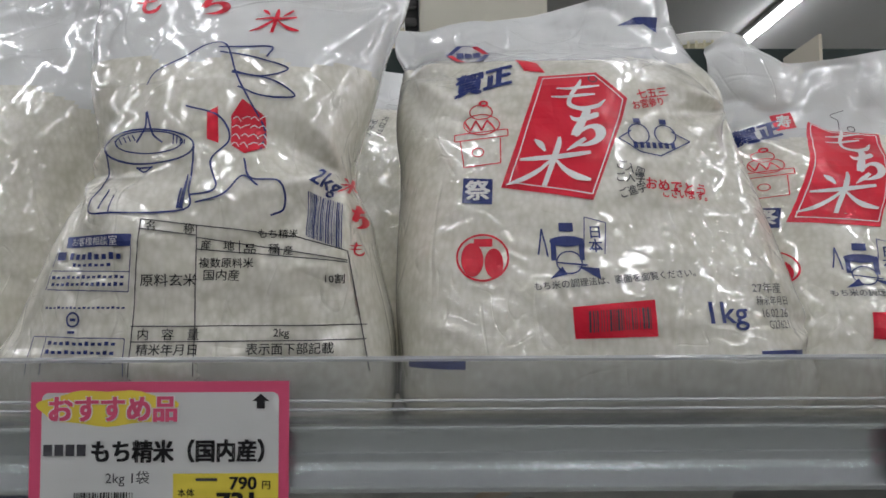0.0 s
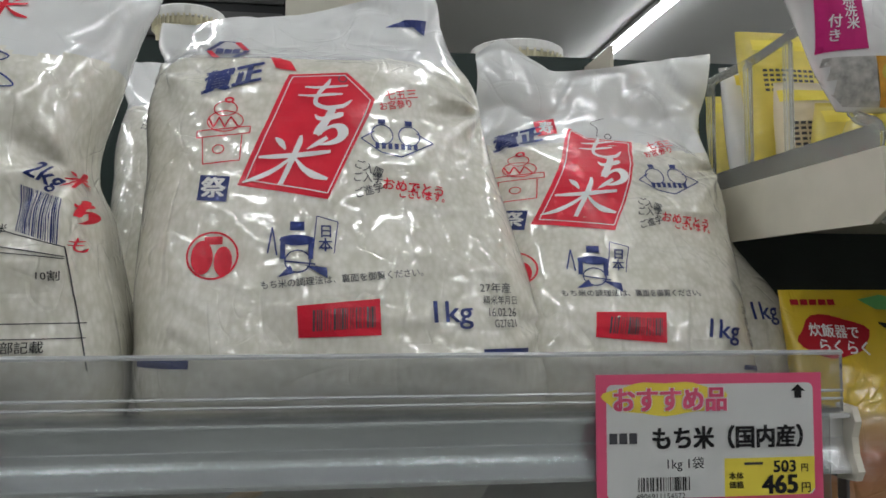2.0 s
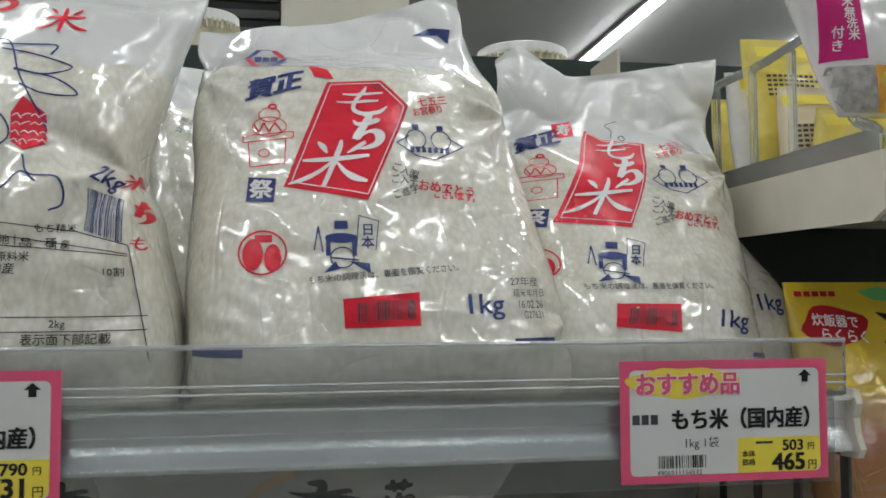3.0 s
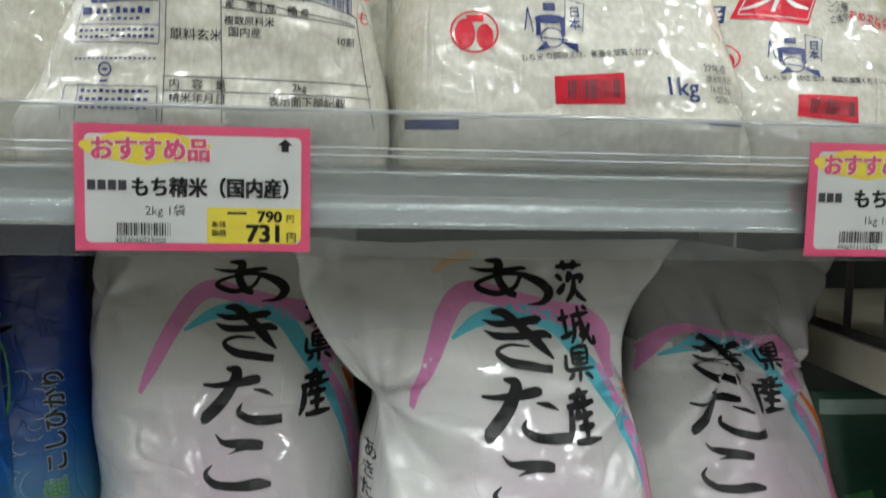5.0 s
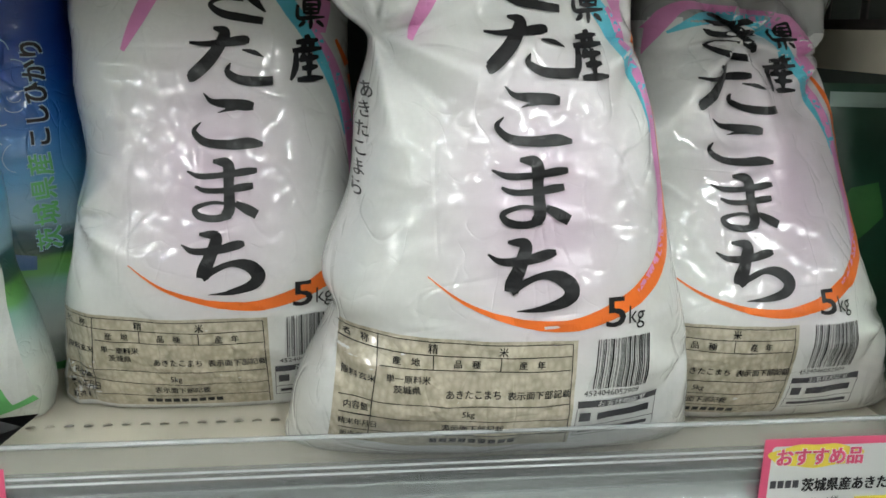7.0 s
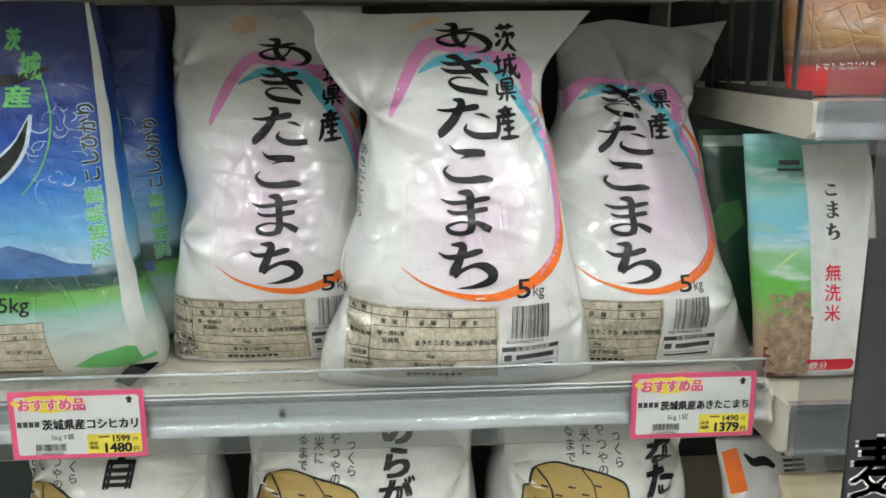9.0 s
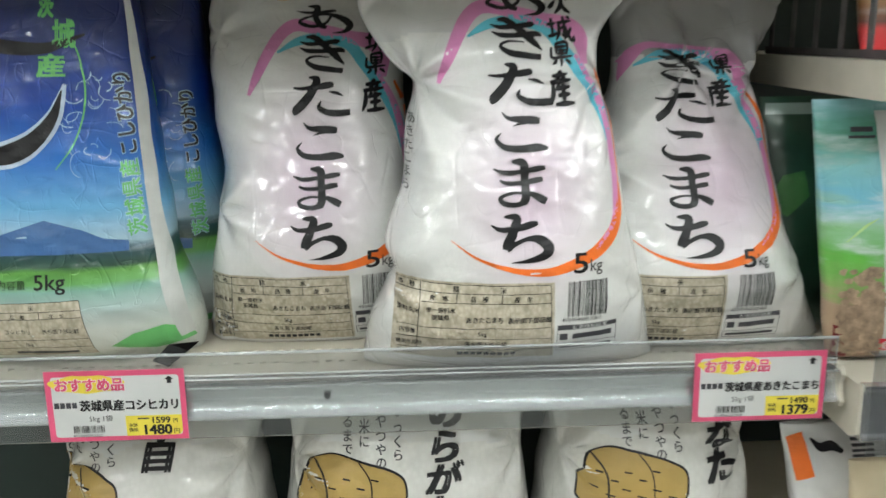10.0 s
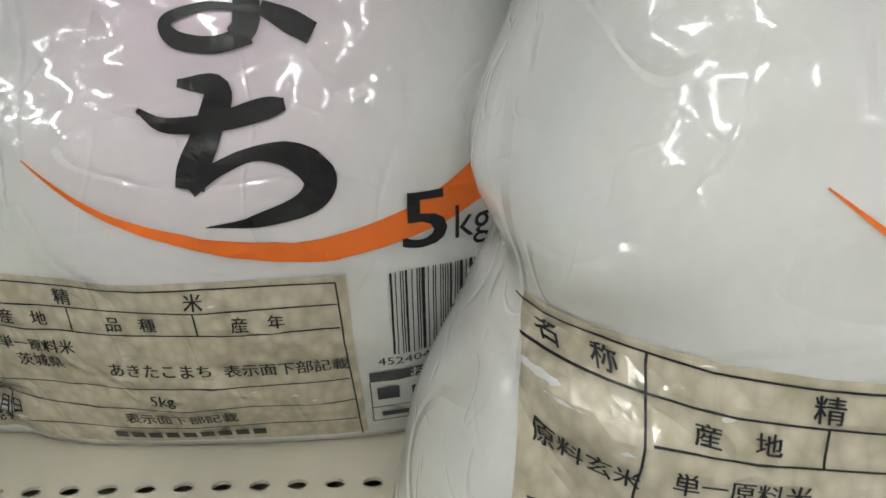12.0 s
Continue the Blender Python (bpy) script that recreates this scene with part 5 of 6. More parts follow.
# ---- blue rice bags ----
def landscape(name, stops, height, cloud=0.35, lo=0.1, hi=0.2, wobble=0.012):
    """Printed film whose colours change with height above the bag's foot; stops: (height, colour)."""
    m, nt, b = nodes_of(name)
    co = crinkle(nt, b, 0.7, 150.0)
    sep = nt.nodes.new("ShaderNodeSeparateXYZ")
    n = nt.nodes.new("ShaderNodeTexNoise")
    n.inputs["Scale"].default_value, n.inputs["Detail"].default_value = 26, 5
    mp = nt.nodes.new("ShaderNodeMapping")
    mp.inputs["Scale"].default_value = (0.5, 0.5, 2.2)
    nt.links.new(co.outputs["Object"], mp.inputs["Vector"])
    nt.links.new(mp.outputs[0], n.inputs["Vector"])
    nt.links.new(co.outputs["Object"], sep.inputs[0])
    div = nt.nodes.new("ShaderNodeMath")
    div.operation = "DIVIDE"
    div.inputs[1].default_value = height
    wob = nt.nodes.new("ShaderNodeMath")
    wob.operation = "MULTIPLY_ADD"
    wob.inputs[1].default_value = wobble
    nt.links.new(n.outputs[0], wob.inputs[0])
    nt.links.new(sep.outputs[2], wob.inputs[2])
    nt.links.new(wob.outputs[0], div.inputs[0])
    ramp = nt.nodes.new("ShaderNodeValToRGB")
    while len(ramp.color_ramp.elements) < len(stops):
        ramp.color_ramp.elements.new(0.5)
    for e, (h, c) in zip(ramp.color_ramp.elements, stops):
        e.position, e.color = min(h / height, 1.0), (*c, 1)
    nt.links.new(div.outputs[0], ramp.inputs[0])
    band = nt.nodes.new("ShaderNodeMapRange")
    band.interpolation_type = "SMOOTHSTEP"
    band.inputs[1].default_value, band.inputs[2].default_value = 0.5, 0.68
    band.inputs[3].default_value, band.inputs[4].default_value = 0.0, cloud
    nt.links.new(n.outputs[0], band.inputs[0])
    fade = nt.nodes.new("ShaderNodeMapRange")
    fade.inputs[1].default_value, fade.inputs[2].default_value = hi, lo
    nt.links.new(sep.outputs[2], fade.inputs[0])
    mul = nt.nodes.new("ShaderNodeMath")
    mul.operation = "MULTIPLY"
    nt.links.new(band.outputs[0], mul.inputs[0])
    nt.links.new(fade.outputs[0], mul.inputs[1])
    floor_fade = nt.nodes.new("ShaderNodeMapRange")
    floor_fade.inputs[1].default_value, floor_fade.inputs[2].default_value = lo - 0.006, lo + 0.004
    nt.links.new(sep.outputs[2], floor_fade.inputs[0])
    above = nt.nodes.new("ShaderNodeMath")
    above.operation = "MULTIPLY"
    nt.links.new(mul.outputs[0], above.inputs[0])
    nt.links.new(floor_fade.outputs[0], above.inputs[1])
    mix = nt.nodes.new("ShaderNodeMix")
    mix.data_type = "RGBA"
    mix.inputs["B"].default_value = (0.72, 0.78, 0.82, 1)
    nt.links.new(above.outputs[0], mix.inputs["Factor"])
    nt.links.new(ramp.outputs[0], mix.inputs["A"])
    nt.links.new(mix.outputs["Result"], b.inputs["Base Color"])
    b.inputs["Roughness"].default_value = 0.3
    b.inputs["Coat Weight"].default_value, b.inputs["Coat Roughness"].default_value, b.inputs["Coat IOR"].default_value = 0.55, 0.07, 1.55
    return m


# printed landscape, its blues also darkened for the shade between the bags
KOSHI = landscape("blue_landscape_film", [(0.0, (0.62, 0.66, 0.62)), (0.045, (0.64, 0.68, 0.64)), (0.065, (0.42, 0.54, 0.52)), (0.08, (0.22, 0.42, 0.36)), (0.086, (0.13, 0.36, 0.1)), (0.097, (0.1, 0.3, 0.05)), (0.101, (0.012, 0.06, 0.03)), (0.115, (0.012, 0.06, 0.08)), (0.12, (0.36, 0.52, 0.62)), (0.15, (0.12, 0.36, 0.62)), (0.19, (0.012, 0.14, 0.5)), (0.24, (0.004, 0.05, 0.32)), (0.3, (0.006, 0.02, 0.15)), (0.36, (0.004, 0.008, 0.06))], 0.36, 0.85, 0.11, 0.19)
FIN = surface("white_side_film", (0.62, 0.64, 0.62), 0.3, spread=0.08, scale=50, bump=0.3, bump_scale=80, coat=0.4)
KAY = [(1.0, -0.40, -0.168, 0.085, 0.17), (1.02, -0.405, -0.165, 0.06, 0.18), (1.05, -0.41, -0.168, 0.05, 0.18), (1.1, -0.42, -0.183, 0.056, 0.18), (1.2, -0.43, -0.195, 0.077, 0.18), (1.3, -0.44, -0.205, 0.1, 0.18), (1.35, -0.45, -0.212, 0.12, 0.16)]


def koshi(dx, dy, seed, label, front=True):
    bag, skin = make_bag("rice_bag", label, moved(KAY, dx, dy), seed, 1.36, KOSHI, AKITA_TOP, group="blue five kilogram rice bags")

    def lay(name, bm, mat, lift=0.001, note=""):
        return print_on(bag, skin, name, shifted(bm, dx, 0.0 if front else -0.022), mat, lift, note)
    lay("mountain", flat_poly([(-0.38, 1.112), (-0.34, 1.117), (-0.318, 1.124), (-0.30, 1.129), (-0.284, 1.135), (-0.270, 1.129), (-0.255, 1.127), (-0.235, 1.118), (-0.215, 1.115), (-0.215, 1.106), (-0.38, 1.106)]), surface("printed_mountain_blue", (0.04, 0.12, 0.3), 0.3, coat=0.4), 0.0008, "blue printed mountain")
    if front:
        lay("side_fin", flat_stroke([(-0.1735, 1.022, 0.011), (-0.182, 1.06, 0.013), (-0.1905, 1.1, 0.010), (-0.199, 1.17, 0.0085), (-0.206, 1.25, 0.007), (-0.211, 1.30, 0.0055), (-0.217, 1.349, 0.003)]), FIN, 0.0015, "white side seam of the bag")
    def upward(word, x, dx, z, dz, size, bold):
        return joined([flat_text(c, x - dx * i, z + dz * i, size, 1, bold, 0, 97) for i, c in enumerate(word)])
    pale = surface("pale_blue_ink", (0.4, 0.58, 0.75), 0.3)
    lay("script_edge", upward("こしひかり", -0.2075, 0.0012, 1.188, 0.0148, 0.0148, 0.09), pale, 0.0010)
    lay("script", upward("こしひかり", -0.2075, 0.0012, 1.188, 0.0148, 0.0148, 0.035), BLACK, 0.0014, "black brush script")
    lay("origin_edge", upward("茨城県産", -0.2015, 0.0018, 1.119, 0.0168, 0.0155, 0.07), pale, 0.0010)
    lay("origin", upward("茨城県産", -0.2015, 0.0018, 1.119, 0.0168, 0.0155, 0.025), GREEN_INK, 0.0014, "green lettering with pale edges")
    lay("big_stroke", flat_stroke([(-0.265, 1.245, 0.001), (-0.272, 1.225, 0.008), (-0.287, 1.205, 0.014), (-0.31, 1.192, 0.017), (-0.345, 1.188, 0.010)]), BLACK, 0.0014, "thick black brush stroke")
    lay("big_stroke", flat_stroke([(-0.245, 1.292, 0.002), (-0.275, 1.281, 0.009), (-0.31, 1.282, 0.012), (-0.345, 1.29, 0.012)]), BLACK, 0.0014, "thick black brush stroke")
    lay("big_stroke_edge", joined([flat_stroke([(-0.262, 1.25, 0.003), (-0.271, 1.225, 0.013), (-0.287, 1.205, 0.02), (-0.31, 1.192, 0.024), (-0.345, 1.188, 0.016)])]), surface("pale_edge_ink", (0.5, 0.62, 0.75), 0.3), 0.0009)
    lay("green_arc", flat_stroke([(-0.262, 1.30, 0.001), (-0.249, 1.27, 0.0014), (-0.246, 1.235, 0.0016), (-0.256, 1.20, 0.0014), (-0.272, 1.178, 0.001)]), GREEN_INK, 0.0010)
    lay("green_script", joined([glyph("産", -0.285, -0.261, 1.256, 1.276, 0.04), glyph("城", -0.2715, -0.2525, 1.280, 1.305, 0.04), glyph("茨", -0.283, -0.270, 1.306, 1.326, 0.04)]), GREEN_INK, 0.0012)
    rnd = random.Random(int(seed))
    swirls = []
    for k in range(22):
        x, z, a = rnd.uniform(-0.262, -0.226), rnd.uniform(1.178, 1.262), rnd.uniform(0, 360)
        r = rnd.uniform(0.003, 0.010)
        swirls.append(ring(x, z, r, r * rnd.uniform(0.5, 1.4), rnd.uniform(0.0004, 0.0009), a, a + rnd.uniform(70, 170)))
    lay("swirl_print", joined(swirls), pale, 0.0008, "pale blue printed swirls")["kind"] = "stuff"
    lay("weight", joined([flat_text("内容量", -0.326, 1.0775, 0.0085), flat_text("5kg", -0.294, 1.0765, 0.019, 1.0, 0.012)]), BLACK, 0.001, "black weight lettering")
    lay("label_window", flat_poly([(-0.385, 1.063), (-0.2565, 1.0665), (-0.2495, 1.012), (-0.385, 1.01)]), WINDOW, 0.0008, "clear window that shows the rice")
    lay("label_lines", lines([(-0.385, 1.063, -0.2565, 1.0665), (-0.385, 1.055, -0.2555, 1.058), (-0.385, 1.049, -0.2555, 1.0515), (-0.385, 1.029, -0.252, 1.031), (-0.385, 1.021, -0.251, 1.022), (-0.2565, 1.0665, -0.2495, 1.012), (-0.291, 1.0572, -0.291, 1.051)], 0.0005), BLACK, 0.0011)
    lay("label_words", joined([flat_text("米", -0.30, 1.0585, 0.0055), flat_text("品　種", -0.317, 1.051, 0.0045), flat_text("産　年", -0.283, 1.0515, 0.0045), flat_text("コシヒカリ", -0.324, 1.037, 0.0048), flat_text("表示面下部記載", -0.291, 1.037, 0.0046), flat_text("5kg", -0.309, 1.0235, 0.005), bars([(-0.32, 1.0145, 0.055, 0.003)])]), BLACK, 0.0012)
    lay("green_corner", flat_poly([(-0.236, 1.020), (-0.215, 1.032), (-0.190, 1.037), (-0.172, 1.030), (-0.168, 1.018), (-0.20, 1.013)]), GREEN_INK, 0.0012, "bright green printed corner")
    return bag


front_bag = koshi(0.0, 0.0, 51.0, "blue printed five kilogram rice bag with a landscape")
bm = bmesh.new()
vs = [bm.verts.new(p) for p in ((-0.20, 0.058, 1.006), (-0.184, 0.05, 1.003), (-0.161, 0.074, 1.018), (-0.172, 0.078, 1.008), (-0.188, 0.072, 1.0165))]
bm.faces.new((vs[0], vs[1], vs[3], vs[4]))
bm.faces.new((vs[1], vs[2], vs[3]))
bm.faces.new((vs[4], vs[3], vs[2]))
bmesh.ops.solidify(bm, geom=bm.faces[:], thickness=0.0012)
part("corner_fold", bm, BLACK, front_bag, "folded black corner of the film")
koshi(0.032, 0.105, 57.0, "blue printed five kilogram rice bag behind another", False)
# ---- white bags on the shelf below ----
LOWFILM = film("white_straw_print_film", (0.68, 0.68, 0.65), (0.76, 0.76, 0.73), 200, 0.3, 0.4)


def straw_bag(x0, x1, seed, big, dz=0.0, move=0.0):
    w = x1 - x0
    rows = [(0.601, x0 + 0.02, x1 - 0.02, 0.05, 0.2), (0.63, x0 - 0.005, x1 + 0.005, 0.02, 0.22), (0.75, x0 - 0.01, x1 + 0.01, 0.012, 0.22), (0.86, x0, x1, 0.025, 0.21), (0.905, x0 + 0.006, x1 - 0.006, 0.04, 0.2), (0.935, x0 + 0.004, x1 - 0.004, 0.058, 0.18), (0.958, x0 + 0.012, x1 - 0.006, 0.082, 0.14), (0.978 + dz, x0 + 0.006, x1 - 0.012, 0.1, 0.12)]
    bag, skin = make_bag("rice_bag", "white printed rice bag with a golden straw bale drawing", rows, seed, 0.925, LOWFILM, MILKY, ((-1, 1), (-0.3, 0.8), (0.4, 0.95), (1, 0.85)), group="straw bale rice bags", tucks=((x0 + 0.012, 0.9, 0.05, 0.008, 6, 0.4), (x1 - 0.012, 0.905, 0.05, 0.008, 6, 1.4)))

    def lay(name, bm, mat, lift=0.001, note=""):
        return print_on(bag, skin, name, shifted(bm, x0 + 0.085 + move), mat, lift, note)
    # offsets from the bag's left edge
    body = [(-0.078, 0.868), (-0.072, 0.890), (-0.062, 0.905), (-0.045, 0.912), (-0.02, 0.908), (0.012, 0.900), (0.024, 0.890), (0.021, 0.868), (0.0, 0.84), (-0.05, 0.84)]
    lay("straw_bale", flat_poly([(q[0], q[1]) for q in spline(body + body[:1], 4)[:-1]]), GOLD_INK, 0.0009, "golden straw bale drawing")
    lay("bale_hatching", joined([flat_stroke([(*p, 0.002) for p in body + body[:1]], 4), flat_stroke([(-0.062, 0.905, 0.0018), (-0.05, 0.89, 0.0018), (-0.048, 0.86, 0.0018)], 5), flat_stroke([(-0.02, 0.908, 0.0012), (-0.008, 0.89, 0.0012), (-0.008, 0.86, 0.0012)], 5), lines([(-0.06 + 0.013 * i, 0.893 - 0.007 * (i % 2), -0.053 + 0.013 * i, 0.892 - 0.007 * (i % 2)) for i in range(5)] + [(-0.065 + 0.014 * i, 0.878 - 0.006 * (i % 2), -0.057 + 0.014 * i, 0.8765 - 0.006 * (i % 2)) for i in range(6)], 0.0014)]), BLACK, 0.0012)
    lay("script", joined([flat_text(c, 0.044 - 0.002 * i, 0.934 - 0.026 * i, 0.028, 1.2, 0.05, 0.15) for i, c in enumerate(big)]), BLACK, 0.0013, "black brush script")
    for k, word in enumerate(("ふっくら", "つやつやの", "お米に", "なるまで")):
        lay("small_word", joined([flat_text(c, 0.012 - 0.0155 * k, 0.941 - 0.0105 * i + 0.004 * (k % 2), 0.0105, 1, 0.012) for i, c in enumerate(word)]), GREY_INK, 0.0012)
    return bag


straw_bag(-0.303, -0.113, 61.0, "が自", 0.0, -0.042)
straw_bag(-0.092, 0.146, 66.0, "のらがた", 0.0, 0.008)
straw_bag(0.160, 0.362, 71.0, "がなた", 0.0, 0.016)

# ---- the next bay ----
BAY = 0.4105
structure("upright_post", boxed(0.4065, 0.4095, 0.36, 0.438, 0.0, 1.68), STEEL, "cream steel shelf upright", "shelf upright")


def side_shelf(z, drop, y1, front=-0.02):
    """A shelf of the next bay with its ivory side plate; z is its top."""
    t = thing("shelf_board", (0.85, 0.2, z), "cream painted steel shelf of the next bay", "shelf", kind="structure")
    part("sheet", boxed(BAY + 0.004, 1.31, front + 0.01, 0.44, z - 0.004, z - 0.001), STEEL, t)
    part("side_plate", extrude_x([(front, z), (y1, z + 0.0), (y1, z - drop * 0.9), (front + 0.01, z - drop), (front - 0.001, z - drop + 0.006)], BAY, BAY + 0.0035), PLATE, t, "ivory painted side plate")
    part("front_rail", extrude_x([(front + 0.008, z), (front - 0.002, z), (front - 0.002, z - 0.003), (front + 0.003, z - 0.008), (front + 0.004, z - 0.018), (front, z - drop + 0.006), (front - 0.002, z - drop + 0.003), (front - 0.002, z - drop), (front + 0.008, z - drop)], BAY + 0.004, 1.31), RAIL, t)
    g = part("clear_guard", extrude_x([(front - 0.005, z - drop - 0.012), (front - 0.0042, z - drop - 0.012), (front - 0.0042, z + 0.028), (front + 0.004, z + 0.0285), (front + 0.004, z + 0.0295), (front - 0.005, z + 0.029)], BAY + 0.008, 1.30), CLEAR, t, "clear plastic guard and price strip")
    g.visible_shadow = False
    return t


side_shelf(1.520, 0.037, 0.42)
side_shelf(1.264, 0.032, 0.42)
side_shelf(0.995, 0.05, 0.42)


def pouch(name, label, x0, x1, y, z0, z1, thick, mat, seed, lean=0.0, back=0.0, group="", category="food pouch"):
    """A flat food pouch; lean shifts its top sideways, back pushes it inwards."""
    h = z1 - z0
    rows = []
    for s, k in ((0, 0.1), (0.04, 0.5), (0.15, 0.9), (0.4, 1.0), (0.7, 0.8), (0.9, 0.35), (0.95, 0.1), (1.0, 0.08)):
        rows.append((z0 + h * s, x0 + lean * s, x1 + lean * s, y + back * s - thick / 2 * k, y + back * s + thick / 2 * k + 0.004))
    return make_bag(name, label, rows, seed, z1 + 0.1, mat, None, group=group, lump=0.6, category=category, around=64, up=64)


YELLOW_FILM = landscape("yellow_food_film", [(0.0, (0.55, 0.02, 0.03)), (0.03, (0.5, 0.03, 0.03)), (0.036, (0.1, 0.03, 0.02)), (0.06, (0.3, 0.15, 0.04)), (0.1, (0.3, 0.1, 0.03)), (0.118, (0.45, 0.3, 0.12)), (0.125, (0.7, 0.48, 0.03)), (0.2, (0.62, 0.45, 0.02))], 0.2, 0.35, 0.04, 0.12)
GREEN_FILM = landscape("blue_green_film", [(0.0, (0.2, 0.04, 0.03)), (0.012, (0.3, 0.19, 0.12)), (0.09, (0.42, 0.3, 0.2)), (0.1, (0.25, 0.4, 0.12)), (0.13, (0.12, 0.45, 0.06)), (0.16, (0.35, 0.6, 0.4)), (0.18, (0.2, 0.55, 0.7)), (0.21, (0.25, 0.6, 0.62)), (0.235, (0.08, 0.3, 0.2)), (0.28, (0.3, 0.6, 0.7))], 0.28, 0.95, 0.09, 0.3, 0.07)
WHITE_FILM = film("white_food_film", (0.7, 0.7, 0.7), (0.78, 0.78, 0.78), 90, 0.25, 0.5)
PALE_YELLOW = surface("pale_yellow_film", (0.74, 0.6, 0.1), 0.3, spread=0.25, scale=30, bump=0.4, bump_scale=60, coat=0.5)
CREAM_FILM = surface("cream_film", (0.66, 0.56, 0.38), 0.35, spread=0.12, scale=25, bump=0.3, bump_scale=60, coat=0.4)
MAGENTA = ink("magenta_ink", (0.5, 0.015, 0.16))
PHOTO_GREY = surface("photo_of_rice", (0.45, 0.44, 0.42), 0.3, spread=0.4, scale=220, coat=0.4)
PHOTO_ORANGE = surface("photo_of_cakes", (0.72, 0.36, 0.05), 0.3, spread=0.35, scale=70, coat=0.4)
DARK_RED = ink("dark_red_ink", (0.4, 0.01, 0.02))

# middle shelf of the next bay: yellow pouches
for i, (x, y, b) in enumerate(((0.4185, 0.045, 0.05), (0.548, 0.04, 0.05), (0.478, 0.125, 0.04))):
    p, skin = pouch("food_pouch", "yellow food pouch with a red badge and a food photo", x, x + 0.125, y, 1.265, 1.452 - 0.004 * i, 0.03, YELLOW_FILM, 80.0 + i, 0.0, b, "yellow food pouches")
    if i < 2:
        print_on(p, skin, "red_badge", flat_poly([(x + 0.012 + 0.022 * math.cos(a) * (1.0 + 0.1 * math.sin(4 * a)) + 0.016, 1.424 + 0.0125 * math.sin(a) * (1.0 + 0.12 * math.cos(3 * a))) for a in (2 * math.pi * k / 24 for k in range(24))]), DARK_RED, 0.0008, "dark red badge")
        print_on(p, skin, "badge_words", joined([flat_text("炊飯器で", x + 0.0125, 1.425, 0.0082, 0.95, 0.02, turn=-4), flat_text("らくらく", x + 0.0155, 1.4155, 0.0088, 0.95, 0.02, turn=-4)]), WHITE_INK, 0.0013)
        for k in range(5):
            print_on(p, skin, "maker_bar", flat_rect(x + 0.006 + 0.006 * k, x + 0.0108 + 0.006 * k, 1.4425, 1.446), DARK_RED, 0.0010)
        print_on(p, skin, "green_leaf", flat_poly([(x + 0.05, 1.446), (x + 0.065, 1.449), (x + 0.09, 1.444), (x + 0.075, 1.439), (x + 0.06, 1.440)]), GREEN_INK, 0.001)
        print_on(p, skin, "black_stroke", flat_stroke([(x + 0.058, 1.432, 0.001), (x + 0.066, 1.427, 0.006), (x + 0.064, 1.418, 0.004), (x + 0.058, 1.413, 0.001)]), BLACK, 0.0012)
        print_on(p, skin, "foot_words", joined([flat_text("トマトとコンソメ", x + 0.02, 1.2875, 0.0075, 0.95, 0.01, turn=3)]), WHITE_INK, 0.0012)

# dark slotted divider beside the yellow pouches
GRILLE = surface("dark_slotted_plastic", (0.10, 0.095, 0.095), 0.25, spread=0.2, coat=0.5)
rack = thing("shelf_divider", (0.4145, 0.1, 1.2645), "dark slotted plastic divider on the shelf of the next bay", "shelf divider")
part("foot_rail", boxed(0.4135, 0.4160, -0.008, 0.24, 1.2645, 1.272, bevel=0.0006), GRILLE, rack)
part("top_rail", boxed(0.4135, 0.4160, 0.02, 0.24, 1.352, 1.358, bevel=0.0006), GRILLE, rack)
for k in range(5):
    part("bar", boxed(0.4138, 0.4157, 0.022 + 0.05 * k, 0.031 + 0.05 * k, 1.2715, 1.3525, bevel=0.0005), GRILLE, rack)

# clear divided tray and packs on the top shelf of the next bay
CLEAR_TRAY = clear("clear_tray", (0.92, 0.93, 0.9), haze=0.09, rough=0.1)
tray = thing("display_tray", (0.43, 0.1, 1.52), "clear plastic display tray with slotted side", "display tray")
side = [(0.0, 1.522), (0.0, 1.534), (0.022, 1.546), (0.03, 1.575), (0.04, 1.598), (0.062, 1.606), (0.12, 1.603), (0.25, 1.596), (0.25, 1.522)]
rim = bmesh.new()
pts = spline([(0.4225, y, z) for y, z in side], 5)
ringv = []
for i, p in enumerate(pts):
    d = np.array(pts[min(i + 1, len(pts) - 1)]) - np.array(pts[max(i - 1, 0)])
    d = d / np.linalg.norm(d)
    nrm = np.cross(d, (1, 0, 0))
    ringv.append([rim.verts.new(np.array(p) + 0.0035 * (math.cos(a) * np.array((1, 0, 0)) * 0.6 + math.sin(a) * nrm)) for a in (2 * math.pi * k / 8 for k in range(8))])
for a, b in zip(ringv, ringv[1:]):
    for k in range(8):
        rim.faces.new((a[k], a[(k + 1) % 8], b[(k + 1) % 8], b[k]))
part("rim", rim, CLEAR_TRAY, tray, "thick clear rim", smooth=True).visible_shadow = False
for y in (0.085, 0.135, 0.19):
    part("side_bar", boxed(0.4205, 0.4245, y - 0.004, y + 0.004, 1.535, 1.603, bevel=0.0012), CLEAR_TRAY, tray).visible_shadow = False
for z in (1.528,):
    part("side_strip", boxed(0.4210, 0.4240, 0.0, 0.25, 1.5215, 1.536, bevel=0.001), CLEAR_TRAY, tray).visible_shadow = False
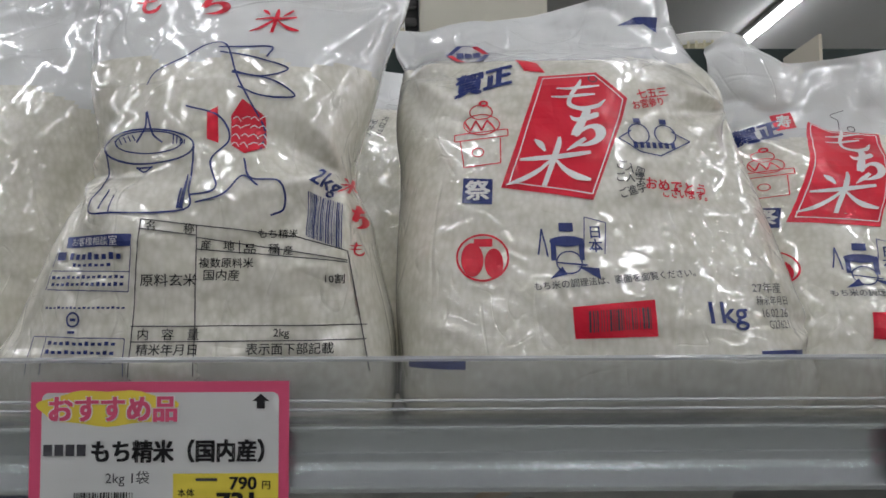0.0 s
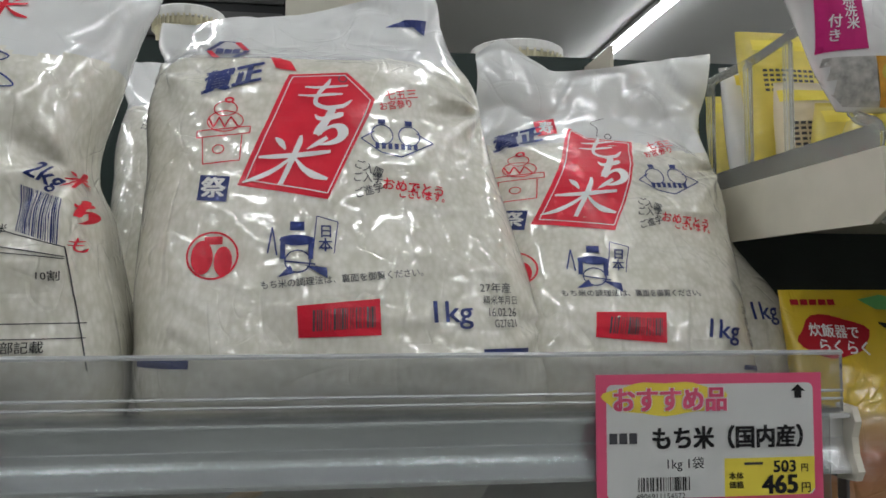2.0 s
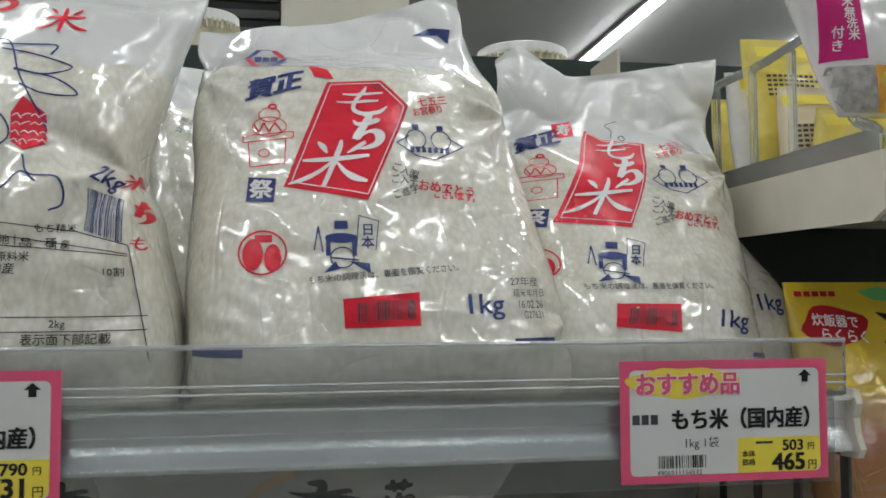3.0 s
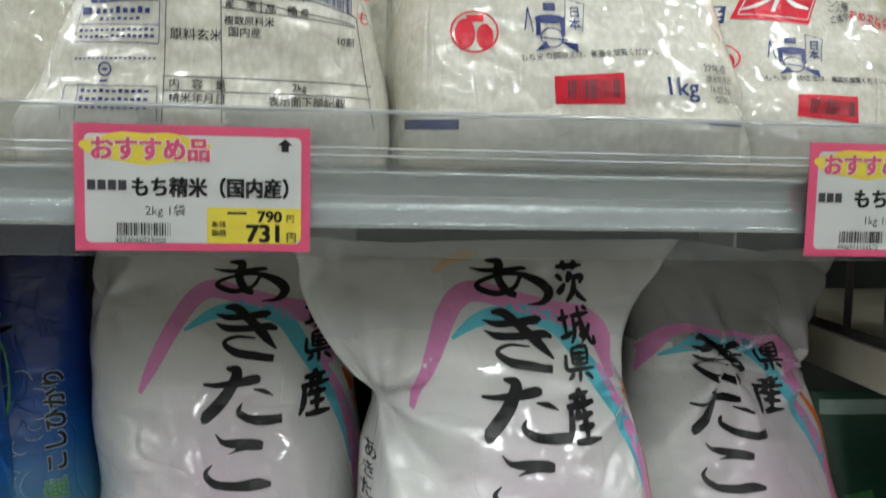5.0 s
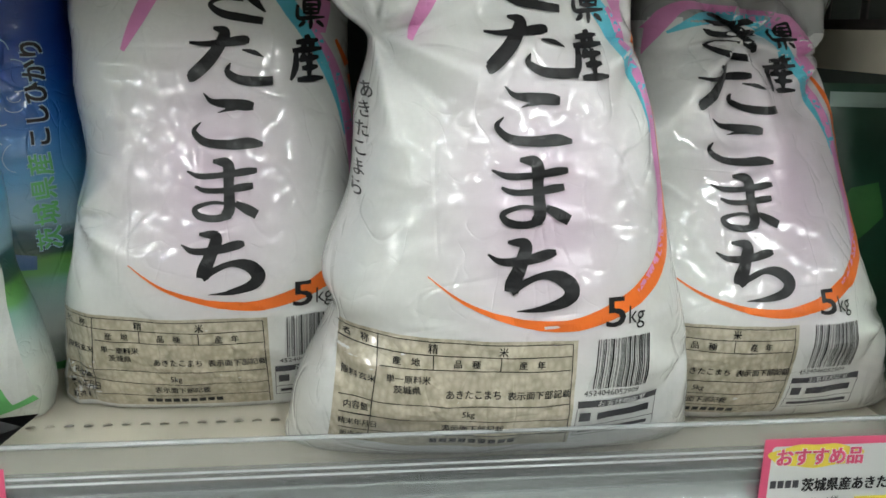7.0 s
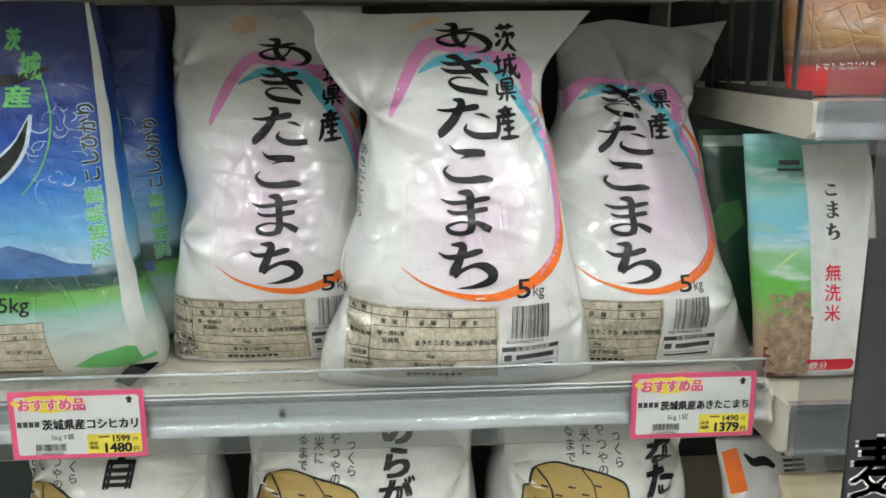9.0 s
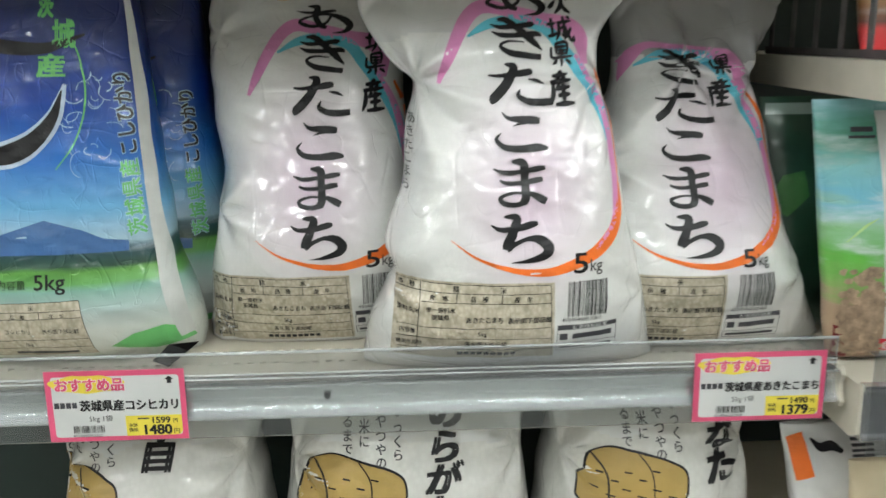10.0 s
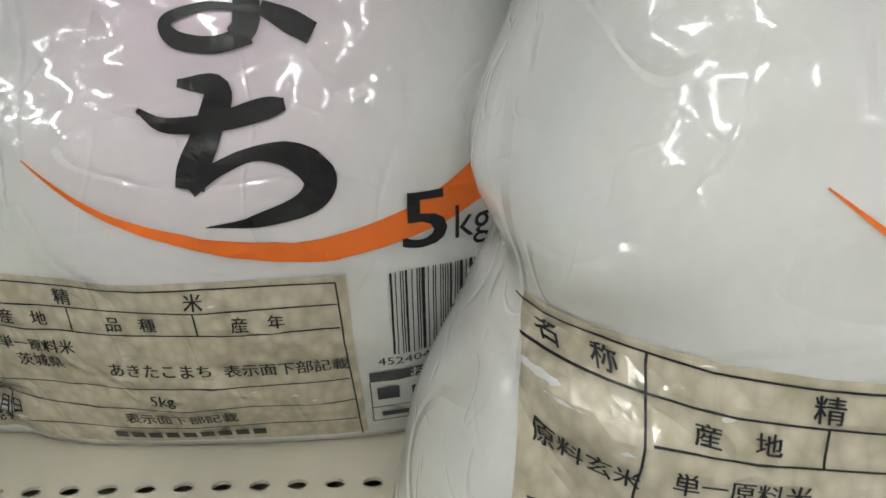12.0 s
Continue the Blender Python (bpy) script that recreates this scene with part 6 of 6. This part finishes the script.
for i, (x, y, z, ln, m) in enumerate(((0.428, 0.105, 1.586, 0.004, CREAM_FILM), (0.426, 0.135, 1.628, -0.004, PALE_YELLOW), (0.434, 0.078, 1.567, 0.01, PALE_YELLOW), (0.43, 0.168, 1.612, -0.006, WHITE_FILM), (0.432, 0.205, 1.6, 0.0, PALE_YELLOW))):
    p, skin = pouch("noodle_pack", "small yellow and cream food pack in the tray", x, x + 0.07, y, 1.522, z, 0.022, m, 90.0 + i, ln, 0.012, "packs in the tray", "food pack")
    print_on(p, skin, "yellow_band", flat_rect(x + 0.004, x + 0.066, z - 0.014, z - 0.006), CARD_YELLOW, 0.0008)
    print_on(p, skin, "print_lines", bars([(x + 0.008 + 0.004 * j, z - 0.03 - 0.0035 * k, 0.0028, 0.0018) for k in range(5) for j in range(9 + k % 2)]), GREY_INK, 0.0009)

flat_pack, flat_skin = make_bag("food_pack", "yellow food pack lying flat in the clear tray", [(1.5225, 0.428, 0.535, 0.004, 0.058), (1.528, 0.4265, 0.537, 0.0, 0.06), (1.536, 0.427, 0.536, 0.001, 0.06), (1.5445, 0.43, 0.533, 0.008, 0.056)], 95.0, 1.6, PALE_YELLOW, None, lump=0.4, category="food pack", around=64, up=20)
print_on(flat_pack, flat_skin, "pale_strip", flat_rect(0.442, 0.485, 1.5265, 1.5325), CARD_WHITE, 0.0008)
print_on(flat_pack, flat_skin, "print_lines", bars([(0.444 + 0.006 * k, 1.5275, 0.0045, 0.004) for k in range(6)]), NAVY, 0.0011)
p, skin = pouch("food_pouch", "white rice pouch with a magenta band, leaning in the tray", 0.412, 0.535, 0.018, 1.5455, 1.715, 0.03, WHITE_FILM, 97.0, -0.066, 0.012)
band = print_on(p, skin, "magenta_band", flat_poly([(0.400, 1.575), (0.4235, 1.5765), (0.4155, 1.645), (0.3915, 1.645)]), MAGENTA, 0.0012, "magenta printed band")
print_on(band, skin, "band_words", joined([flat_text(c, 0.4135 - 0.0011 * (4 - i), 1.6065 - 0.0064 * i, 0.0068, 0.95, 0.02) for i, c in enumerate("米無洗米")] + [flat_text(c, 0.4035, 1.5885 - 0.0075 * i, 0.0072, 0.95, 0.02) for i, c in enumerate("付き")]), WHITE_INK, 0.0016)
print_on(p, skin, "red_word", joined([flat_text(c, 0.431 + 0.002 * i, 1.5925 - 0.0195 * i, 0.02, 1.0, 0.02) for i, c in enumerate("こわ")]), RED, 0.0014, "red brush lettering")
print_on(p, skin, "rice_photo", flat_poly([(0.394, 1.572), (0.4265, 1.5725), (0.433, 1.5475), (0.414, 1.5475)]), PHOTO_GREY, 0.0012, "printed photo of grey rice")
cakes = print_on(p, skin, "cake_photo", flat_poly([(0.427, 1.5725), (0.5, 1.573), (0.51, 1.5475), (0.4335, 1.5475)]), PHOTO_ORANGE, 0.0012, "printed photo of orange cakes")
for cx, cz, r in ((0.437, 1.5655, 0.006), (0.4465, 1.559, 0.007), (0.4405, 1.5525, 0.005), (0.457, 1.5665, 0.006)):
    print_on(cakes, skin, "cake", disc(cx, cz, r, r * 0.85), PALE_YELLOW, 0.0015)

# lower shelf of the next bay: blue and green grain bag
p, skin = pouch("grain_bag", "blue and green grain bag with a clear window of brown flakes", 0.412, 0.535, 0.045, 0.9965, 1.228, 0.04, GREEN_FILM, 101.0, -0.018, 0.03, "", "grain bag")
print_on(p, skin, "white_panel", flat_poly([(0.456, 1.002), (0.53, 1.002), (0.52, 1.218), (0.447, 1.218)]), WHITE_FILM, 0.0009, "white printed panel")
print_on(p, skin, "red_word", joined([flat_text(c, 0.4655, 1.095 - 0.019 * i, 0.017, 0.95, 0.012) for i, c in enumerate("無洗米")]), RED, 0.0014, "red lettering")
print_on(p, skin, "script", joined([brush("こ", 0.466, 0.478, 1.172, 1.184), brush("ま", 0.466, 0.479, 1.152, 1.167), brush("ち", 0.466, 0.479, 1.132, 1.147)]), GREY_INK, 0.0014, "dark brush script")
print_on(p, skin, "red_pill", flat_poly(rounded(0.4485, 0.50, 1.006, 1.018, 0.005)), RED, 0.0014)
print_on(p, skin, "pill_word", flat_text("鉄分", 0.456, 1.008, 0.009, 1.0, 0.01), WHITE_INK, 0.0018)
print_on(p, skin, "maker_bar", flat_rect(0.424, 0.444, 1.200, 1.2045), GREY_INK, 0.001)
print_on(p, skin, "maker_bar", flat_rect(0.422, 0.446, 1.1945, 1.197), GREY_INK, 0.001)
print_on(p, skin, "light_ray", flat_stroke([(0.420, 1.105, 0.0008), (0.434, 1.118, 0.0025), (0.446, 1.126, 0.0008)]), ink("pale_green_ink", (0.5, 0.7, 0.3)), 0.001)
print_on(p, skin, "red_corner", flat_poly([(0.414, 0.999), (0.428, 0.999), (0.4185, 1.028), (0.4135, 1.03)]), ink("maroon_ink", (0.18, 0.02, 0.02)), 0.0012)
flakes = bmesh.new()
rnd = random.Random(8)
for _ in range(150):
    x, z = rnd.uniform(0.418, 0.452), rnd.uniform(1.004, 1.082)
    r, a = rnd.uniform(0.003, 0.0055), rnd.uniform(0, 3)
    place, normal, _i, _d = skin.tree.ray_cast(Vector((x, -0.6, z)), Vector((0, 1, 0)))
    if place:
        vs = [flakes.verts.new(place + Vector((r * math.cos(a + k * 1.047) * 1.2, -0.0008 - 0.0008 * rnd.random(), r * math.sin(a + k * 1.047) * 0.8))) for k in range(6)]
        flakes.faces.new(vs)
fl = part("flake_fill", flakes, surface("brown_flakes", (0.42, 0.3, 0.2), 0.6, spread=0.5, scale=120), p, "pale brown flakes behind the window")
fl["kind"] = "stuff"
p, skin = pouch("grain_bag", "green grain bag standing behind another", 0.39, 0.53, 0.14, 0.9965, 1.225, 0.04, surface("deep_green_film", (0.012, 0.05, 0.03), 0.3, spread=0.4, scale=15, bump=0.3, bump_scale=50, coat=0.5), 104.0, -0.01, 0.02, "", "grain bag")
print_on(p, skin, "top_seal", flat_rect(0.385, 0.52, 1.208, 1.219), surface("pale_seal", (0.25, 0.33, 0.3), 0.3, coat=0.5), 0.0008)
print_on(p, skin, "leaf_print", flat_poly([(0.385, 1.12), (0.40, 1.15), (0.42, 1.155), (0.425, 1.13), (0.405, 1.11)]), ink("leaf_print_green", (0.05, 0.16, 0.05)), 0.0008)

# pouches on the lowest visible shelf of the next bay
side_shelf(0.72, 0.034, 0.42)
p, skin = pouch("food_pouch", "white food pouch with an orange label on a low shelf", 0.412, 0.52, 0.03, 0.7215, 0.925, 0.05, WHITE_FILM, 107.0, -0.03, 0.03)
print_on(p, skin, "orange_label", flat_poly([(0.386, 0.913), (0.401, 0.918), (0.409, 0.880), (0.394, 0.874)]), ORANGE, 0.001, "orange printed label")
print_on(p, skin, "black_seal", flat_stroke([(0.408, 0.912, 0.002), (0.416, 0.905, 0.007), (0.427, 0.906, 0.008), (0.437, 0.901, 0.004)]), BLACK, 0.0012)
print_on(p, skin, "print_block", bars([(0.446, 0.914 - 0.0045 * k, 0.022, 0.0024) for k in range(5)]), GREY_INK, 0.001)
p, skin = pouch("food_pouch", "clear food pouch standing on a low shelf", 0.44, 0.55, 0.0, 0.7215, 0.905, 0.04, CREAM_FILM, 109.0, -0.01, 0.02)

# dark hanging sign
sign = thing("hanging_sign", (0.47, -0.1, 0.9), "dark grey hanging board with a white character", "sign")
part("board", boxed(0.424, 0.52, -0.1015, -0.0985, 0.88, 1.165, bevel=0.0008), surface("charcoal_board", (0.035, 0.037, 0.04), 0.35, spread=0.2, scale=30), sign)
part("clear_hanger", boxed(0.423, 0.52, -0.1005, -0.0995, 1.165, 1.285), CLEAR, sign, "clear plastic hanger").visible_shadow = False
part("hook_arm", boxed(0.47, 0.476, -0.1, -0.0225, 1.28, 1.283), CLEAR, sign)
bm = glyph("麦", 0.4275, 0.475, 0.945, 1.003, 0.03)
for v in bm.verts:
    v.co.y = -0.1022
part("character", bm, WHITE_INK, sign, "white brush character")

# ---- beyond the shelf ----
structure("rear_shelf", boxed(-1.4, 1.35, 0.48, 0.95, 1.63, 1.655), STEEL, "cream top shelf behind the back panel", "shelf")
LID = surface("white_lid", (0.7, 0.7, 0.68), 0.4, spread=0.05)
TUB = surface("printed_tub", (0.62, 0.58, 0.42), 0.45, spread=0.15, scale=40)


def tub(x, y, r, h):
    t = thing("food_tub", (x, y, 1.655), "white lidded food tub on the shelf behind", "tub", "white lidded tubs")
    part("cup", lathe((x, y, 1.6555), ((0, r * 0.8), (h * 0.9, r * 0.94), (h * 0.92, r * 0.9)), n=36), TUB, t, smooth=False)
    part("lid", lathe((x, y, 1.6555 + h * 0.9), ((0, r), (0.004, r * 1.01), (0.012, r), (0.014, r * 0.94), (0.011, r * 0.9)), n=36), LID, t, "ribbed white lid")
    for k in range(40):
        a = 2 * math.pi * k / 40
        part("lid_rib", boxed(x + r * math.cos(a) - 0.0012, x + r * math.cos(a) + 0.0012, y + r * math.sin(a) - 0.0012, y + r * math.sin(a) + 0.0012, 1.6555 + h * 0.9 - 0.009, 1.6555 + h * 0.9 + 0.002), TUB, t)


tub(0.382, 0.63, 0.056, 0.09)
tub(0.115, 0.63, 0.05, 0.095)
tub(-0.005, 0.63, 0.04, 0.12)
grille = thing("air_grille", (-0.3, 3.3, 2.2), "dark slatted air unit below the ceiling", "air unit")
part("case", boxed(-0.75, 0.02, 3.32, 3.6, 2.2, 2.95), DARK, grille)
for i in range(9):
    part("slat", boxed(-0.74, 0.015, 3.29, 3.318, 2.24 + 0.075 * i, 2.275 + 0.075 * i, bevel=0.006), surface("grey_slat", (0.12, 0.12, 0.12), 0.5) if i == 0 else bpy.data.materials["grey_slat"], grille)
